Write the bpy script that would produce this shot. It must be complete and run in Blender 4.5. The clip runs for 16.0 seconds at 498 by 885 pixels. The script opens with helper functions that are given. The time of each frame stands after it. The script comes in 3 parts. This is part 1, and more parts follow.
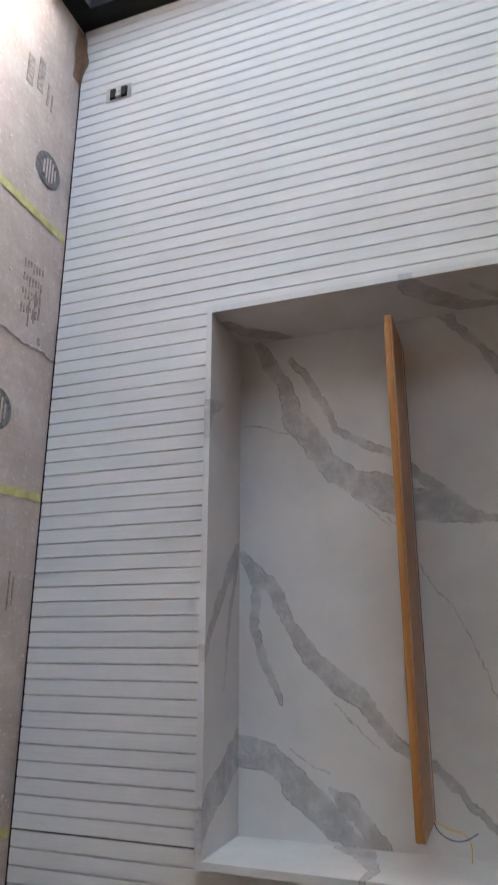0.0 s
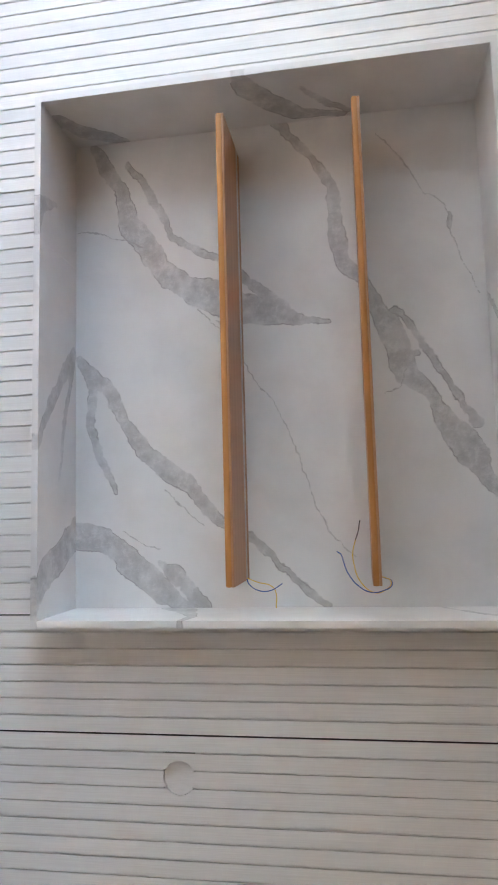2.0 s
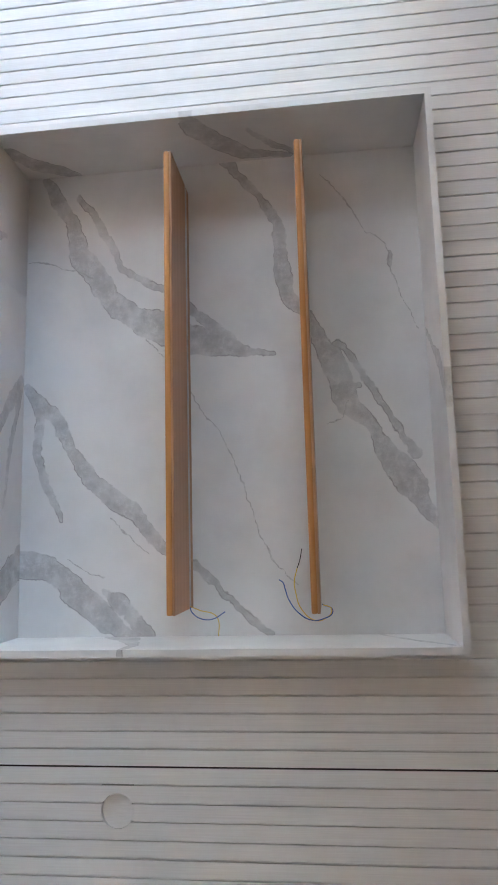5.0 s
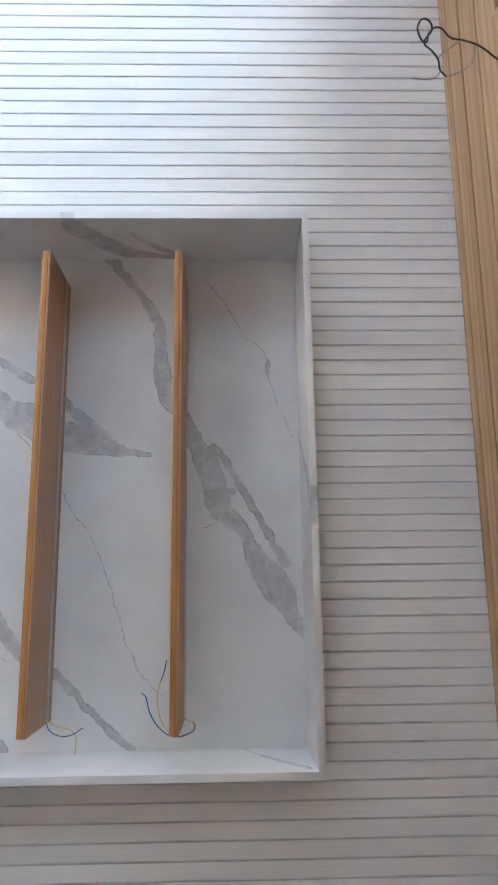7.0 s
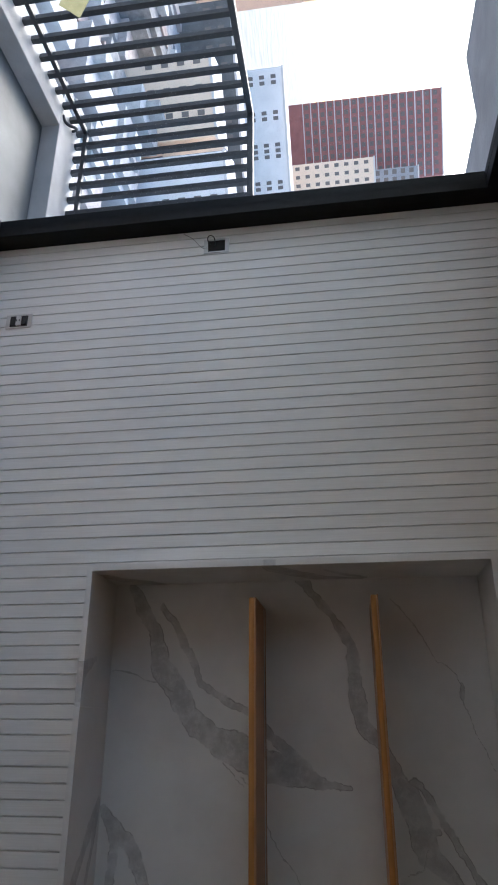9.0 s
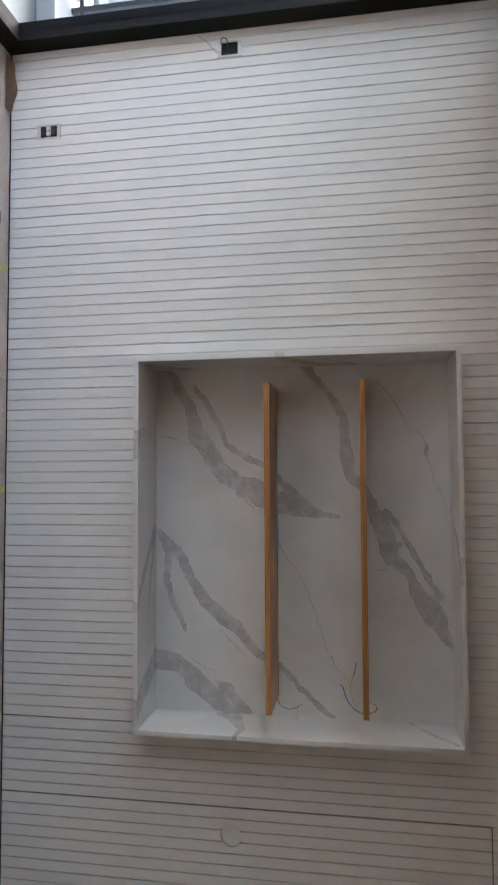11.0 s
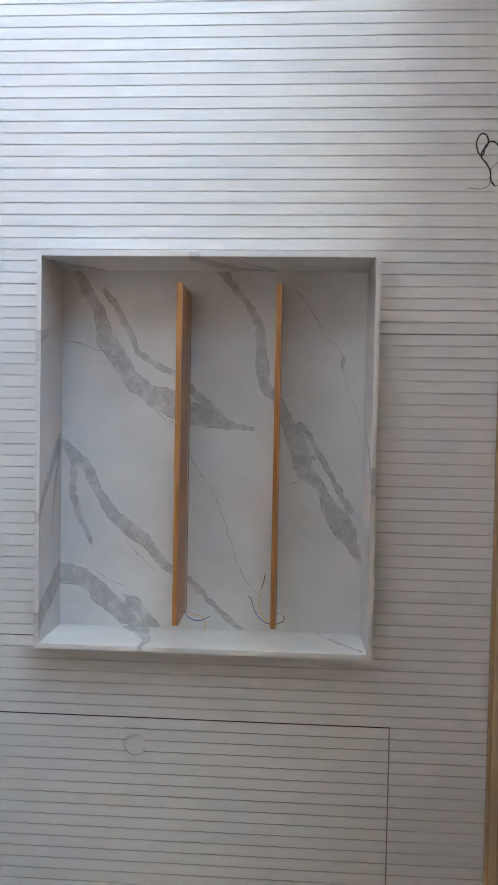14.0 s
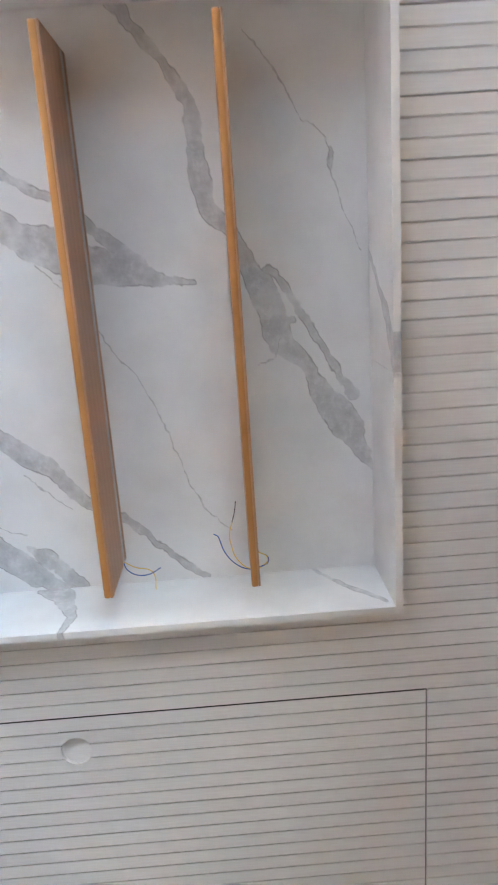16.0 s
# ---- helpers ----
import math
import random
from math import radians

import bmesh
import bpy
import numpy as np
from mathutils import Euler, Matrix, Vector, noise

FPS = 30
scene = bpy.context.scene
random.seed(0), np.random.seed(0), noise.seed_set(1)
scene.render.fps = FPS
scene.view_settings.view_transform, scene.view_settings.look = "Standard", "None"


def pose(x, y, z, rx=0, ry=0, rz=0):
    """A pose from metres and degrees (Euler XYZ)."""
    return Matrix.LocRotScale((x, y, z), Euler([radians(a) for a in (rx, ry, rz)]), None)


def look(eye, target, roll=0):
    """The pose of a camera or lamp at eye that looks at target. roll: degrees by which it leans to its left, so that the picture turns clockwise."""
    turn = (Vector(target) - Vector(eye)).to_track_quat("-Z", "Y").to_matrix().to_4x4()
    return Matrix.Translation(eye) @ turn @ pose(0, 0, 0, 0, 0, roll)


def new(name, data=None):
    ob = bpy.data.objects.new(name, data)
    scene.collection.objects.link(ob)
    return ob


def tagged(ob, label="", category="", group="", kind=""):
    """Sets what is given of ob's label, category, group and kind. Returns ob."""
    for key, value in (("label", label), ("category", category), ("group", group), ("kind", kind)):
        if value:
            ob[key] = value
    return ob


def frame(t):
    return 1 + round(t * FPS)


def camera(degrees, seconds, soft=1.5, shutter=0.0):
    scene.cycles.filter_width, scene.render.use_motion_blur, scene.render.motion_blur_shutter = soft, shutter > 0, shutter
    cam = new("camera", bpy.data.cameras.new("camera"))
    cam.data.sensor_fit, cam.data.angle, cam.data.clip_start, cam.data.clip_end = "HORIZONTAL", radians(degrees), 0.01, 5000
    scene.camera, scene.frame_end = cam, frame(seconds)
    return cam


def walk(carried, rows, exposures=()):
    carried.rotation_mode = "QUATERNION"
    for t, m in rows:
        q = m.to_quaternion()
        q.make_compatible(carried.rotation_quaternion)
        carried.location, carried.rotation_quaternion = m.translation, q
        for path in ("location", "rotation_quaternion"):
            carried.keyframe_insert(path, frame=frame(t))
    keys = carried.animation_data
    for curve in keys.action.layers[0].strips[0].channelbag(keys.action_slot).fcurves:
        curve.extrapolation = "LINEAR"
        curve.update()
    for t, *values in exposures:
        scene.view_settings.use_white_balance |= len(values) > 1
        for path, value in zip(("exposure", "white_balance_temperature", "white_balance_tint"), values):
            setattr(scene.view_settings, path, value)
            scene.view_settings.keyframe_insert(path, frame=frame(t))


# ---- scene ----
cam = camera(40.62, 16.0, soft=1.7, shutter=0.2)
PATH = [
    (0, (1.066, -1.837, 1.478), (0.488, -0.039, 0.820), 84.13),
    (0.5, (1.102, -1.827, 1.443), (0.745, 0.036, 0.811), 84.39),
    (1, (1.220, -1.818, 1.423), (0.977, 0.092, 0.883), 86.41),
    (1.5, (1.299, -1.782, 1.473), (1.162, 0.183, 1.127), 86.07),
    (2, (1.326, -1.853, 1.610), (1.106, 0.108, 1.290), 87.44),
    (2.5, (1.257, -1.986, 1.678), (0.999, -0.013, 1.471), 86.52),
    (3, (1.169, -2.119, 1.701), (0.820, -0.156, 1.548), 88.90),
    (3.2, (1.151, -2.117, 1.692), (0.838, -0.149, 1.525), 90.03),
    (5.3, (1.339, -1.861, 1.688), (1.042, 0.104, 1.467), 87.29),
    (5.5, (1.318, -1.880, 1.720), (1.012, 0.088, 1.546), 86.63),
    (6, (1.292, -1.889, 1.749), (0.982, 0.086, 1.713), 86.76),
    (6.5, (1.253, -1.874, 1.799), (0.894, 0.093, 1.835), 88.22),
    (7, (1.126, -1.897, 1.806), (0.713, 0.059, 1.855), 89.60),
    (7.5, (1.024, -1.975, 1.774), (0.446, -0.061, 1.737), 89.25),
    (8, (0.844, -2.047, 1.766), (0.134, -0.196, 1.500), 87.66),
    (8.2, (0.786, -2.062, 1.707), (-0.021, -0.249, 1.461), 86.31),
    (10.3, (0.234, -2.694, 1.519), (-0.290, -0.784, 1.239), 88.87),
    (10.5, (0.309, -2.736, 1.527), (-0.090, -0.790, 1.298), 89.07),
    (11, (0.531, -2.824, 1.639), (0.425, -0.854, 1.310), 89.21),
    (11.5, (0.604, -2.948, 1.688), (0.610, -0.962, 1.452), 85.63),
    (12, (0.615, -2.940, 1.702), (0.667, -0.946, 1.550), 88.31),
    (12.5, (0.660, -2.873, 1.719), (0.698, -0.876, 1.613), 87.58),
    (13, (0.667, -2.830, 1.684), (0.772, -0.834, 1.645), 88.05),
    (13.5, (0.681, -2.809, 1.695), (0.783, -0.813, 1.632), 89.21),
    (14, (0.675, -2.709, 1.678), (0.737, -0.713, 1.572), 91.16),
    (14.5, (0.674, -2.520, 1.658), (0.909, -0.536, 1.571), 89.14),
    (15, (0.611, -2.255, 1.652), (0.920, -0.280, 1.601), 88.79),
    (15.5, (0.665, -1.956, 1.628), (0.964, 0.019, 1.535), 87.40),
    (16, (0.656, -1.663, 1.615), (1.180, 0.267, 1.657), 85.79),
]
EXPOSURES = [
    (0.0, 3.07, 6040, 10.8), (0.5, 3.45, 6140, 9.8), (1.0, 3.48, 6090, 9.8), (1.5, 3.8, 5940, 10.8), (2.0, 3.95, 5840, 8.8),
    (3.0, 3.71, 5640, 6.8), (5.5, 3.88, 5590, 7.8), (6.5, 4.11, 5440, 6.8), (7.0, 3.9, 5390, 6.8), (7.5, 3.68, 5440, 7.8),
    (8.2, 2.7, 5540, 7.8), (10.3, 1.55, 6440, 10.8), (10.5, 1.68, 6440, 9.8), (11.0, 2.88, 6140, 9.8), (11.5, 3.17, 6090, 10.8),
    (12.0, 3.37, 6040, 11.8), (12.5, 3.45, 5840, 9.8), (13.5, 3.55, 5740, 8.8), (14.0, 3.53, 5640, 6.8), (14.5, 3.7, 5690, 8.8),
    (15.0, 3.75, 5640, 9.8), (16.0, 4.22, 5590, 7.8),
]
walk(cam, [(t, look(eye, target, roll)) for t, eye, target, roll in PATH], EXPOSURES)

# ---- light and exposure ----
world = bpy.data.worlds.new("sky")
scene.world = world
world.use_nodes = True
wt = world.node_tree
sky = wt.nodes.new("ShaderNodeTexSky")
sky.sky_type = "NISHITA"
sky.sun_disc = False
sky.sun_elevation = radians(38)
sky.sun_rotation = radians(300)
sky.air_density = 1.0
sky.dust_density = 3.0
wt.links.new(sky.outputs[0], wt.nodes["Background"].inputs[0])
wt.nodes["Background"].inputs[1].default_value = 0.15
sun_data = bpy.data.lights.new("sun", "SUN")
sun_data.energy, sun_data.angle, sun_data.color = 0.5, radians(60), (1.0, 0.97, 0.93)
sun = new("sun", sun_data)
sun.matrix_world = look((-20, 14, 22), (0, 0, 0))


# ---- materials ----
def material(name):
    m = bpy.data.materials.new(name)
    m.use_nodes = True
    return m, m.node_tree, m.node_tree.nodes["Principled BSDF"]


def ramp(tree, source, stops):
    r = tree.nodes.new("ShaderNodeValToRGB")
    els = r.color_ramp.elements
    while len(els) < len(stops):
        els.new(0.5)
    for e, (at, c) in zip(els, stops):
        e.position = at
        e.color = (*c, 1) if len(c) == 3 else c
    tree.links.new(source, r.inputs[0])
    return r.outputs[0]


def world_coords(tree, scale=(1, 1, 1)):
    ge = tree.nodes.new("ShaderNodeNewGeometry")
    mp = tree.nodes.new("ShaderNodeMapping")
    mp.inputs["Scale"].default_value = scale
    tree.links.new(ge.outputs["Position"], mp.inputs[0])
    return mp.outputs[0]


def noise_of(tree, vector, scale, detail=4.0, rough=0.6):
    n = tree.nodes.new("ShaderNodeTexNoise")
    n.inputs["Scale"].default_value = scale
    n.inputs["Detail"].default_value = detail
    n.inputs["Roughness"].default_value = rough
    tree.links.new(vector, n.inputs["Vector"])
    return n.outputs[0]


def mix(tree, fac, a, b, blend="MIX"):
    m = tree.nodes.new("ShaderNodeMix")
    m.data_type, m.blend_type = "RGBA", blend
    for value, socket in ((fac, m.inputs[0]), (a, m.inputs[6]), (b, m.inputs[7])):
        if isinstance(value, (int, float)):
            socket.default_value = value
        elif isinstance(value, tuple):
            socket.default_value = (*value, 1) if len(value) == 3 else value
        else:
            tree.links.new(value, socket)
    return m.outputs[2]


def bump(tree, bsdf, height, strength, distance=0.002):
    b = tree.nodes.new("ShaderNodeBump")
    b.inputs["Strength"].default_value = strength
    b.inputs["Distance"].default_value = distance
    tree.links.new(height, b.inputs["Height"])
    tree.links.new(b.outputs[0], bsdf.inputs["Normal"])


def plain(name, colour, rough=0.5, metal=0.0, grain=0.06, scale=30.0, relief=0.15, gloss=0.5):
    """A painted, moulded or metal surface with slight mottling and relief."""
    m, t, b = material(name)
    n = noise_of(t, world_coords(t), scale)
    low = tuple(max(0.0, c * (1 - grain)) for c in colour)
    high = tuple(min(1.0, c * (1 + grain)) for c in colour)
    t.links.new(ramp(t, n, [(0.3, low), (0.7, high)]), b.inputs["Base Color"])
    b.inputs["Roughness"].default_value = rough
    b.inputs["Metallic"].default_value = metal
    b.inputs["Specular IOR Level"].default_value = gloss
    bump(t, b, n, relief, 0.001)
    return m


def slat_material():
    m, t, b = material("white_slat_laminate")
    streak = noise_of(t, world_coords(t, (260, 260, 5)), 1.0, 3.0, 0.7)
    broad = noise_of(t, world_coords(t, (2.0, 2.0, 1.2)), 1.0, 3.0)
    info = t.nodes.new("ShaderNodeObjectInfo")
    tone = ramp(t, info.outputs["Random"], [(0.0, (0.76, 0.755, 0.745)), (1.0, (0.82, 0.815, 0.81))])
    c = mix(t, 0.5, tone, ramp(t, streak, [(0.3, (0.68, 0.675, 0.665)), (0.7, (0.84, 0.84, 0.835))]))
    c = mix(t, 0.12, c, ramp(t, broad, [(0.35, (0.66, 0.65, 0.63)), (0.65, (0.86, 0.86, 0.86))]))
    t.links.new(c, b.inputs["Base Color"])
    t.links.new(ramp(t, streak, [(0.2, (0.34, 0.34, 0.34)), (0.8, (0.48, 0.48, 0.48))]), b.inputs["Roughness"])
    bump(t, b, streak, 0.4, 0.0007)
    return m


def marble_material():
    m, t, b = material("white_marble_grey_veins")
    p = world_coords(t)

    def field(name, wobble, amount):
        at = t.nodes.new("ShaderNodeAttribute")
        at.attribute_name = name
        k = t.nodes.new("ShaderNodeMath")
        k.operation = "MULTIPLY_ADD"
        t.links.new(wobble, k.inputs[0])
        k.inputs[1].default_value, k.inputs[2].default_value = amount, -amount / 2
        add = t.nodes.new("ShaderNodeMath")
        add.operation = "ADD"
        t.links.new(at.outputs["Fac"], add.inputs[0])
        t.links.new(k.outputs[0], add.inputs[1])
        return add.outputs[0]

    rag = noise_of(t, p, 34.0, 8.0, 0.7)
    fine = noise_of(t, p, 130.0, 3.0, 0.6)
    cloud = noise_of(t, p, 5.0, 5.0, 0.55)
    inner = noise_of(t, p, 24.0, 8.0, 0.75)
    fade = noise_of(t, p, 11.0, 3.0, 0.5)
    f = field("vein", rag, 0.46)
    c = field("crack", fine, 0.16)
    mask = ramp(t, f, [(0.0, (0, 0, 0)), (0.36, (0, 0, 0)), (0.52, (0.85, 0.85, 0.85)), (1.0, (1, 1, 1))])
    mask = mix(t, 1.0, mask, ramp(t, fade, [(0.34, (0.55, 0.55, 0.55)), (0.52, (1, 1, 1))]), "MULTIPLY")
    rim = ramp(t, f, [(0.41, (0, 0, 0)), (0.46, (1, 1, 1)), (0.50, (1, 1, 1)), (0.57, (0, 0, 0))])
    edge = mix(t, 1.0, rim, ramp(t, fade, [(0.44, (0, 0, 0)), (0.58, (0.75, 0.75, 0.75))]), "MULTIPLY")
    base = ramp(t, cloud, [(0.3, (0.67, 0.665, 0.66)), (0.6, (0.75, 0.748, 0.745))])
    grey = ramp(t, inner, [(0.33, (0.395, 0.395, 0.40)), (0.5, (0.475, 0.475, 0.48)), (0.66, (0.63, 0.63, 0.63))])
    colour = mix(t, mask, base, grey)
    colour = mix(t, edge, colour, (0.26, 0.255, 0.255))
    line = ramp(t, c, [(0.36, (0, 0, 0)), (0.50, (0.75, 0.75, 0.75))])
    line = mix(t, 1.0, line, ramp(t, inner, [(0.34, (0.45, 0.45, 0.45)), (0.54, (1, 1, 1))]), "MULTIPLY")
    colour = mix(t, line, colour, (0.36, 0.355, 0.355))
    t.links.new(colour, b.inputs["Base Color"])
    b.inputs["Roughness"].default_value = 0.34
    bump(t, b, fine, 0.04, 0.0005)
    return m


def wood_material(name, light, dark, along="x", rough=0.45, ring=16.0, strips=False):
    m, t, b = material(name)
    k = {"x": (0.9, 14, 14), "y": (14, 0.9, 14)}[along]
    info = t.nodes.new("ShaderNodeObjectInfo")
    shift = t.nodes.new("ShaderNodeVectorMath")
    shift.operation = "MULTIPLY_ADD"
    shift.inputs[1].default_value = (37.0, 11.0, 23.0)
    chance = t.nodes.new("ShaderNodeNewGeometry").outputs["Random Per Island"] if strips else info.outputs["Random"]
    t.links.new(chance, shift.inputs[0])
    t.links.new(world_coords(t, k), shift.inputs[2])
    p = shift.outputs[0]
    broad = noise_of(t, p, 1.6, 3.0, 0.5)
    fibre = noise_of(t, p, ring, 5.0, 0.7)
    wave = t.nodes.new("ShaderNodeTexWave")
    wave.bands_direction = "Y"
    wave.inputs["Scale"].default_value = 0.55
    wave.inputs["Distortion"].default_value = 5.0
    wave.inputs["Detail"].default_value = 3.0
    wave.inputs["Detail Scale"].default_value = 0.8
    t.links.new(p, wave.inputs["Vector"])
    mid = tuple((a + c) / 2 for a, c in zip(light, dark))
    c = ramp(t, broad, [(0.3, mid), (0.7, light)])
    c = mix(t, ramp(t, wave.outputs[1], [(0.45, (0, 0, 0)), (0.95, (0.6, 0.6, 0.6))]), c, dark)
    c = mix(t, ramp(t, fibre, [(0.4, (0, 0, 0)), (0.8, (0.45, 0.45, 0.45))]), c, dark)
    tone = ramp(t, chance, [(0.0, (0.82, 0.80, 0.76)), (1.0, (1.0, 1.0, 1.0))])
    c = mix(t, 1.0, c, tone, "MULTIPLY")
    t.links.new(c, b.inputs["Base Color"])
    b.inputs["Roughness"].default_value = rough
    bump(t, b, fibre, 0.2, 0.0006)
    return m


def kraft_material():
    m, t, b = material("dusty_kraft_board")
    p = world_coords(t)
    dust = noise_of(t, p, 5.0, 6.0, 0.7)
    spots = noise_of(t, p, 42.0, 4.0, 0.75)
    crease = noise_of(t, world_coords(t, (3, 9, 3)), 3.0, 5.0, 0.6)
    c = ramp(t, dust, [(0.3, (0.48, 0.385, 0.32)), (0.5, (0.58, 0.49, 0.425)), (0.72, (0.70, 0.63, 0.57))])
    c = mix(t, ramp(t, spots, [(0.56, (0, 0, 0)), (0.68, (0.8, 0.8, 0.8))]), c, (0.76, 0.72, 0.67))
    flute = noise_of(t, world_coords(t, (150, 4, 4)), 1.0, 2.0, 0.5)
    c = mix(t, 0.08, c, ramp(t, flute, [(0.35, (0.34, 0.27, 0.22)), (0.65, (0.72, 0.63, 0.55))]))
    t.links.new(c, b.inputs["Base Color"])
    b.inputs["Roughness"].default_value = 0.8
    bump(t, b, mix(t, 0.08, crease, flute), 0.8, 0.014)
    return m


def glass_material():
    m, t, b = material("window_glass")
    b.inputs["Base Color"].default_value = (0.96, 0.98, 0.98, 1)
    b.inputs["Roughness"].default_value = 0.0
    b.inputs["Transmission Weight"].default_value = 1.0
    b.inputs["IOR"].default_value = 1.05
    return m


def rooftop_material():
    m, t, b = material("rooftops")
    ge = t.nodes.new("ShaderNodeNewGeometry")
    c = ramp(t, ge.outputs["Random Per Island"], [(0.0, (0.16, 0.155, 0.15)), (0.3, (0.30, 0.29, 0.28)), (0.55, (0.55, 0.54, 0.52)), (0.8, (0.24, 0.14, 0.10)), (1.0, (0.66, 0.65, 0.63))])
    n = noise_of(t, world_coords(t), 0.6, 4.0)
    t.links.new(mix(t, 0.3, c, ramp(t, n, [(0.3, (0.12, 0.12, 0.12)), (0.7, (0.6, 0.6, 0.58))])), b.inputs["Base Color"])
    b.inputs["Roughness"].default_value = 0.9
    return m


SLAT = slat_material()
MARBLE = marble_material()
SHELF_WOOD = wood_material("honey_oak_veneer", (0.50, 0.29, 0.17), (0.41, 0.225, 0.125))
EDGE_WOOD = wood_material("honey_oak_edge", (0.56, 0.275, 0.085), (0.38, 0.165, 0.045), rough=0.32)
PINE = wood_material("varnished_pine", (0.58, 0.39, 0.19), (0.37, 0.21, 0.085), rough=0.4, ring=9.0, strips=True)
KRAFT = kraft_material()
BROWN = plain("bare_brown_kraft", (0.42, 0.28, 0.18), 0.8, grain=0.15, scale=35, relief=0.4)
PLASTER = plain("white_plaster", (0.74, 0.73, 0.71), 0.8, grain=0.04, scale=14)
BACKING = plain("groove_board", (0.30, 0.29, 0.28), 0.9)
# Grey of the unseen walls, chosen for how much light they bounce.
UNSEEN_WALL = plain("unseen_wall_grey", (0.50, 0.485, 0.47), 0.9, grain=0.12, scale=5)
# Grey that stands in for the softer shade above the hidden door.
SEAM = plain("shadowed_door_edge", (0.30, 0.295, 0.29), 0.9)
BULKHEAD = plain("bare_plaster", (0.62, 0.59, 0.55), 0.85, grain=0.06, scale=9)
BLACK_ALU = plain("black_aluminium", (0.010, 0.010, 0.011), 0.6, grain=0.2, gloss=0.2)
# Near-black puts the shade of gaps, boxes and holes into the colour.
HOLLOW_SHADE = plain("painted_hollow_shade", (0.02, 0.019, 0.018), 0.9)
ALU = plain("brushed_aluminium", (0.62, 0.62, 0.62), 0.35, 0.9)
DIFFUSER = plain("frosted_diffuser", (0.42, 0.40, 0.38), 0.6)
BLUE = plain("blue_wire", (0.03, 0.10, 0.36), 0.45)
YELLOW = plain("yellow_wire", (0.72, 0.50, 0.06), 0.45)
CABLE = plain("black_cable", (0.02, 0.02, 0.022), 0.5)
GREYCABLE = plain("grey_cable", (0.30, 0.30, 0.30), 0.5)
WHITEPLASTIC = plain("white_plastic", (0.72, 0.71, 0.68), 0.4)
TAPE = plain("yellow_tape", (0.60, 0.58, 0.22), 0.5, grain=0.25, scale=18, relief=0.5)
INK = plain("worn_black_ink", (0.19, 0.175, 0.165), 0.75, grain=0.5, scale=40)
GREYINK = plain("faded_grey_ink", (0.36, 0.31, 0.265), 0.8, grain=0.4, scale=60)
SCREED = plain("pale_balcony_screed", (0.15, 0.165, 0.175), 0.45, grain=0.25, scale=3.5)
KERB = plain("grey_painted_kerb", (0.50, 0.495, 0.49), 0.7, grain=0.15, scale=5)
IRON = plain("dark_grey_iron", (0.045, 0.048, 0.055), 0.5, grain=0.2)
TORN = plain("torn_white_fibre", (0.72, 0.68, 0.62), 0.9, grain=0.2, scale=60)
STRAP = plain("cream_strap", (0.52, 0.48, 0.38), 0.8)
LEAFY, lt, lb = material("yellow_paper_sticker")
ltr = lt.nodes.new("ShaderNodeBsdfTranslucent")
lt.links.new(ramp(lt, noise_of(lt, world_coords(lt), 40.0), [(0.3, (0.26, 0.25, 0.14)), (0.7, (0.34, 0.32, 0.19))]), ltr.inputs[0])
lt.links.new(ltr.outputs[0], lt.nodes["Material Output"].inputs[0])
GLASS = glass_material()
CREAM = plain("cream_render", (0.84, 0.64, 0.47), 0.9, grain=0.05, scale=0.3)
REDBRICK = plain("red_brick_facade", (0.36, 0.15, 0.13), 0.9, grain=0.12, scale=0.4)
PALE = plain("pale_grey_facade", (0.84, 0.77, 0.72), 0.9, grain=0.08, scale=0.25)
DULL = plain("grey_facade", (0.34, 0.33, 0.33), 0.9, grain=0.1, scale=0.25)
PANE = plain("dark_far_pane", (0.21, 0.175, 0.155), 0.8, gloss=0.1)
BAND = plain("light_facade_band", (0.66, 0.60, 0.56), 0.9)
STREET_SHADE = plain("street_strip_shade", (0.13, 0.125, 0.12), 0.9, grain=0.3, scale=0.3)
ASPHALT = plain("city_ground", (0.26, 0.26, 0.26), 0.9, grain=0.3, scale=0.05)
ROOFTOPS = rooftop_material()


# ---- building helpers ----
def box(bm, x0, x1, y0, y1, z0, z1, bevel=0.0):
    made = bmesh.ops.create_cube(bm, size=1.0)["verts"]
    for v in made:
        v.co = Vector(((x0 + x1) / 2 + v.co.x * (x1 - x0), (y0 + y1) / 2 + v.co.y * (y1 - y0), (z0 + z1) / 2 + v.co.z * (z1 - z0)))
    if bevel:
        edges = list({e for v in made for e in v.link_edges})
        bmesh.ops.bevel(bm, geom=edges, offset=bevel, segments=5 if bevel > 0.008 else 2, affect="EDGES", profile=0.6)


def finish(name, bm, mat, parent=None, label="", smooth=False):
    me = bpy.data.meshes.new(name)
    bmesh.ops.recalc_face_normals(bm, faces=bm.faces)
    bm.to_mesh(me)
    bm.free()
    me.materials.append(mat)
    if smooth:
        for p in me.polygons:
            p.use_smooth = True
    ob = new(name, me)
    if parent is not None:
        ob.parent = parent
    if label:
        tagged(ob, label)
    return ob


part = finish


def block(name, mat, parent, x0, x1, y0, y1, z0, z1, bevel=0.002, label=""):
    bm = bmesh.new()
    box(bm, x0, x1, y0, y1, z0, z1, bevel)
    return finish(name, bm, mat, parent, label)


def thing(name, label, category, group="", kind="", at=(0, 0, 0)):
    ob = new(name)
    ob.location = at
    ob.empty_display_size = 0.1
    return tagged(ob, label, category, group, kind)


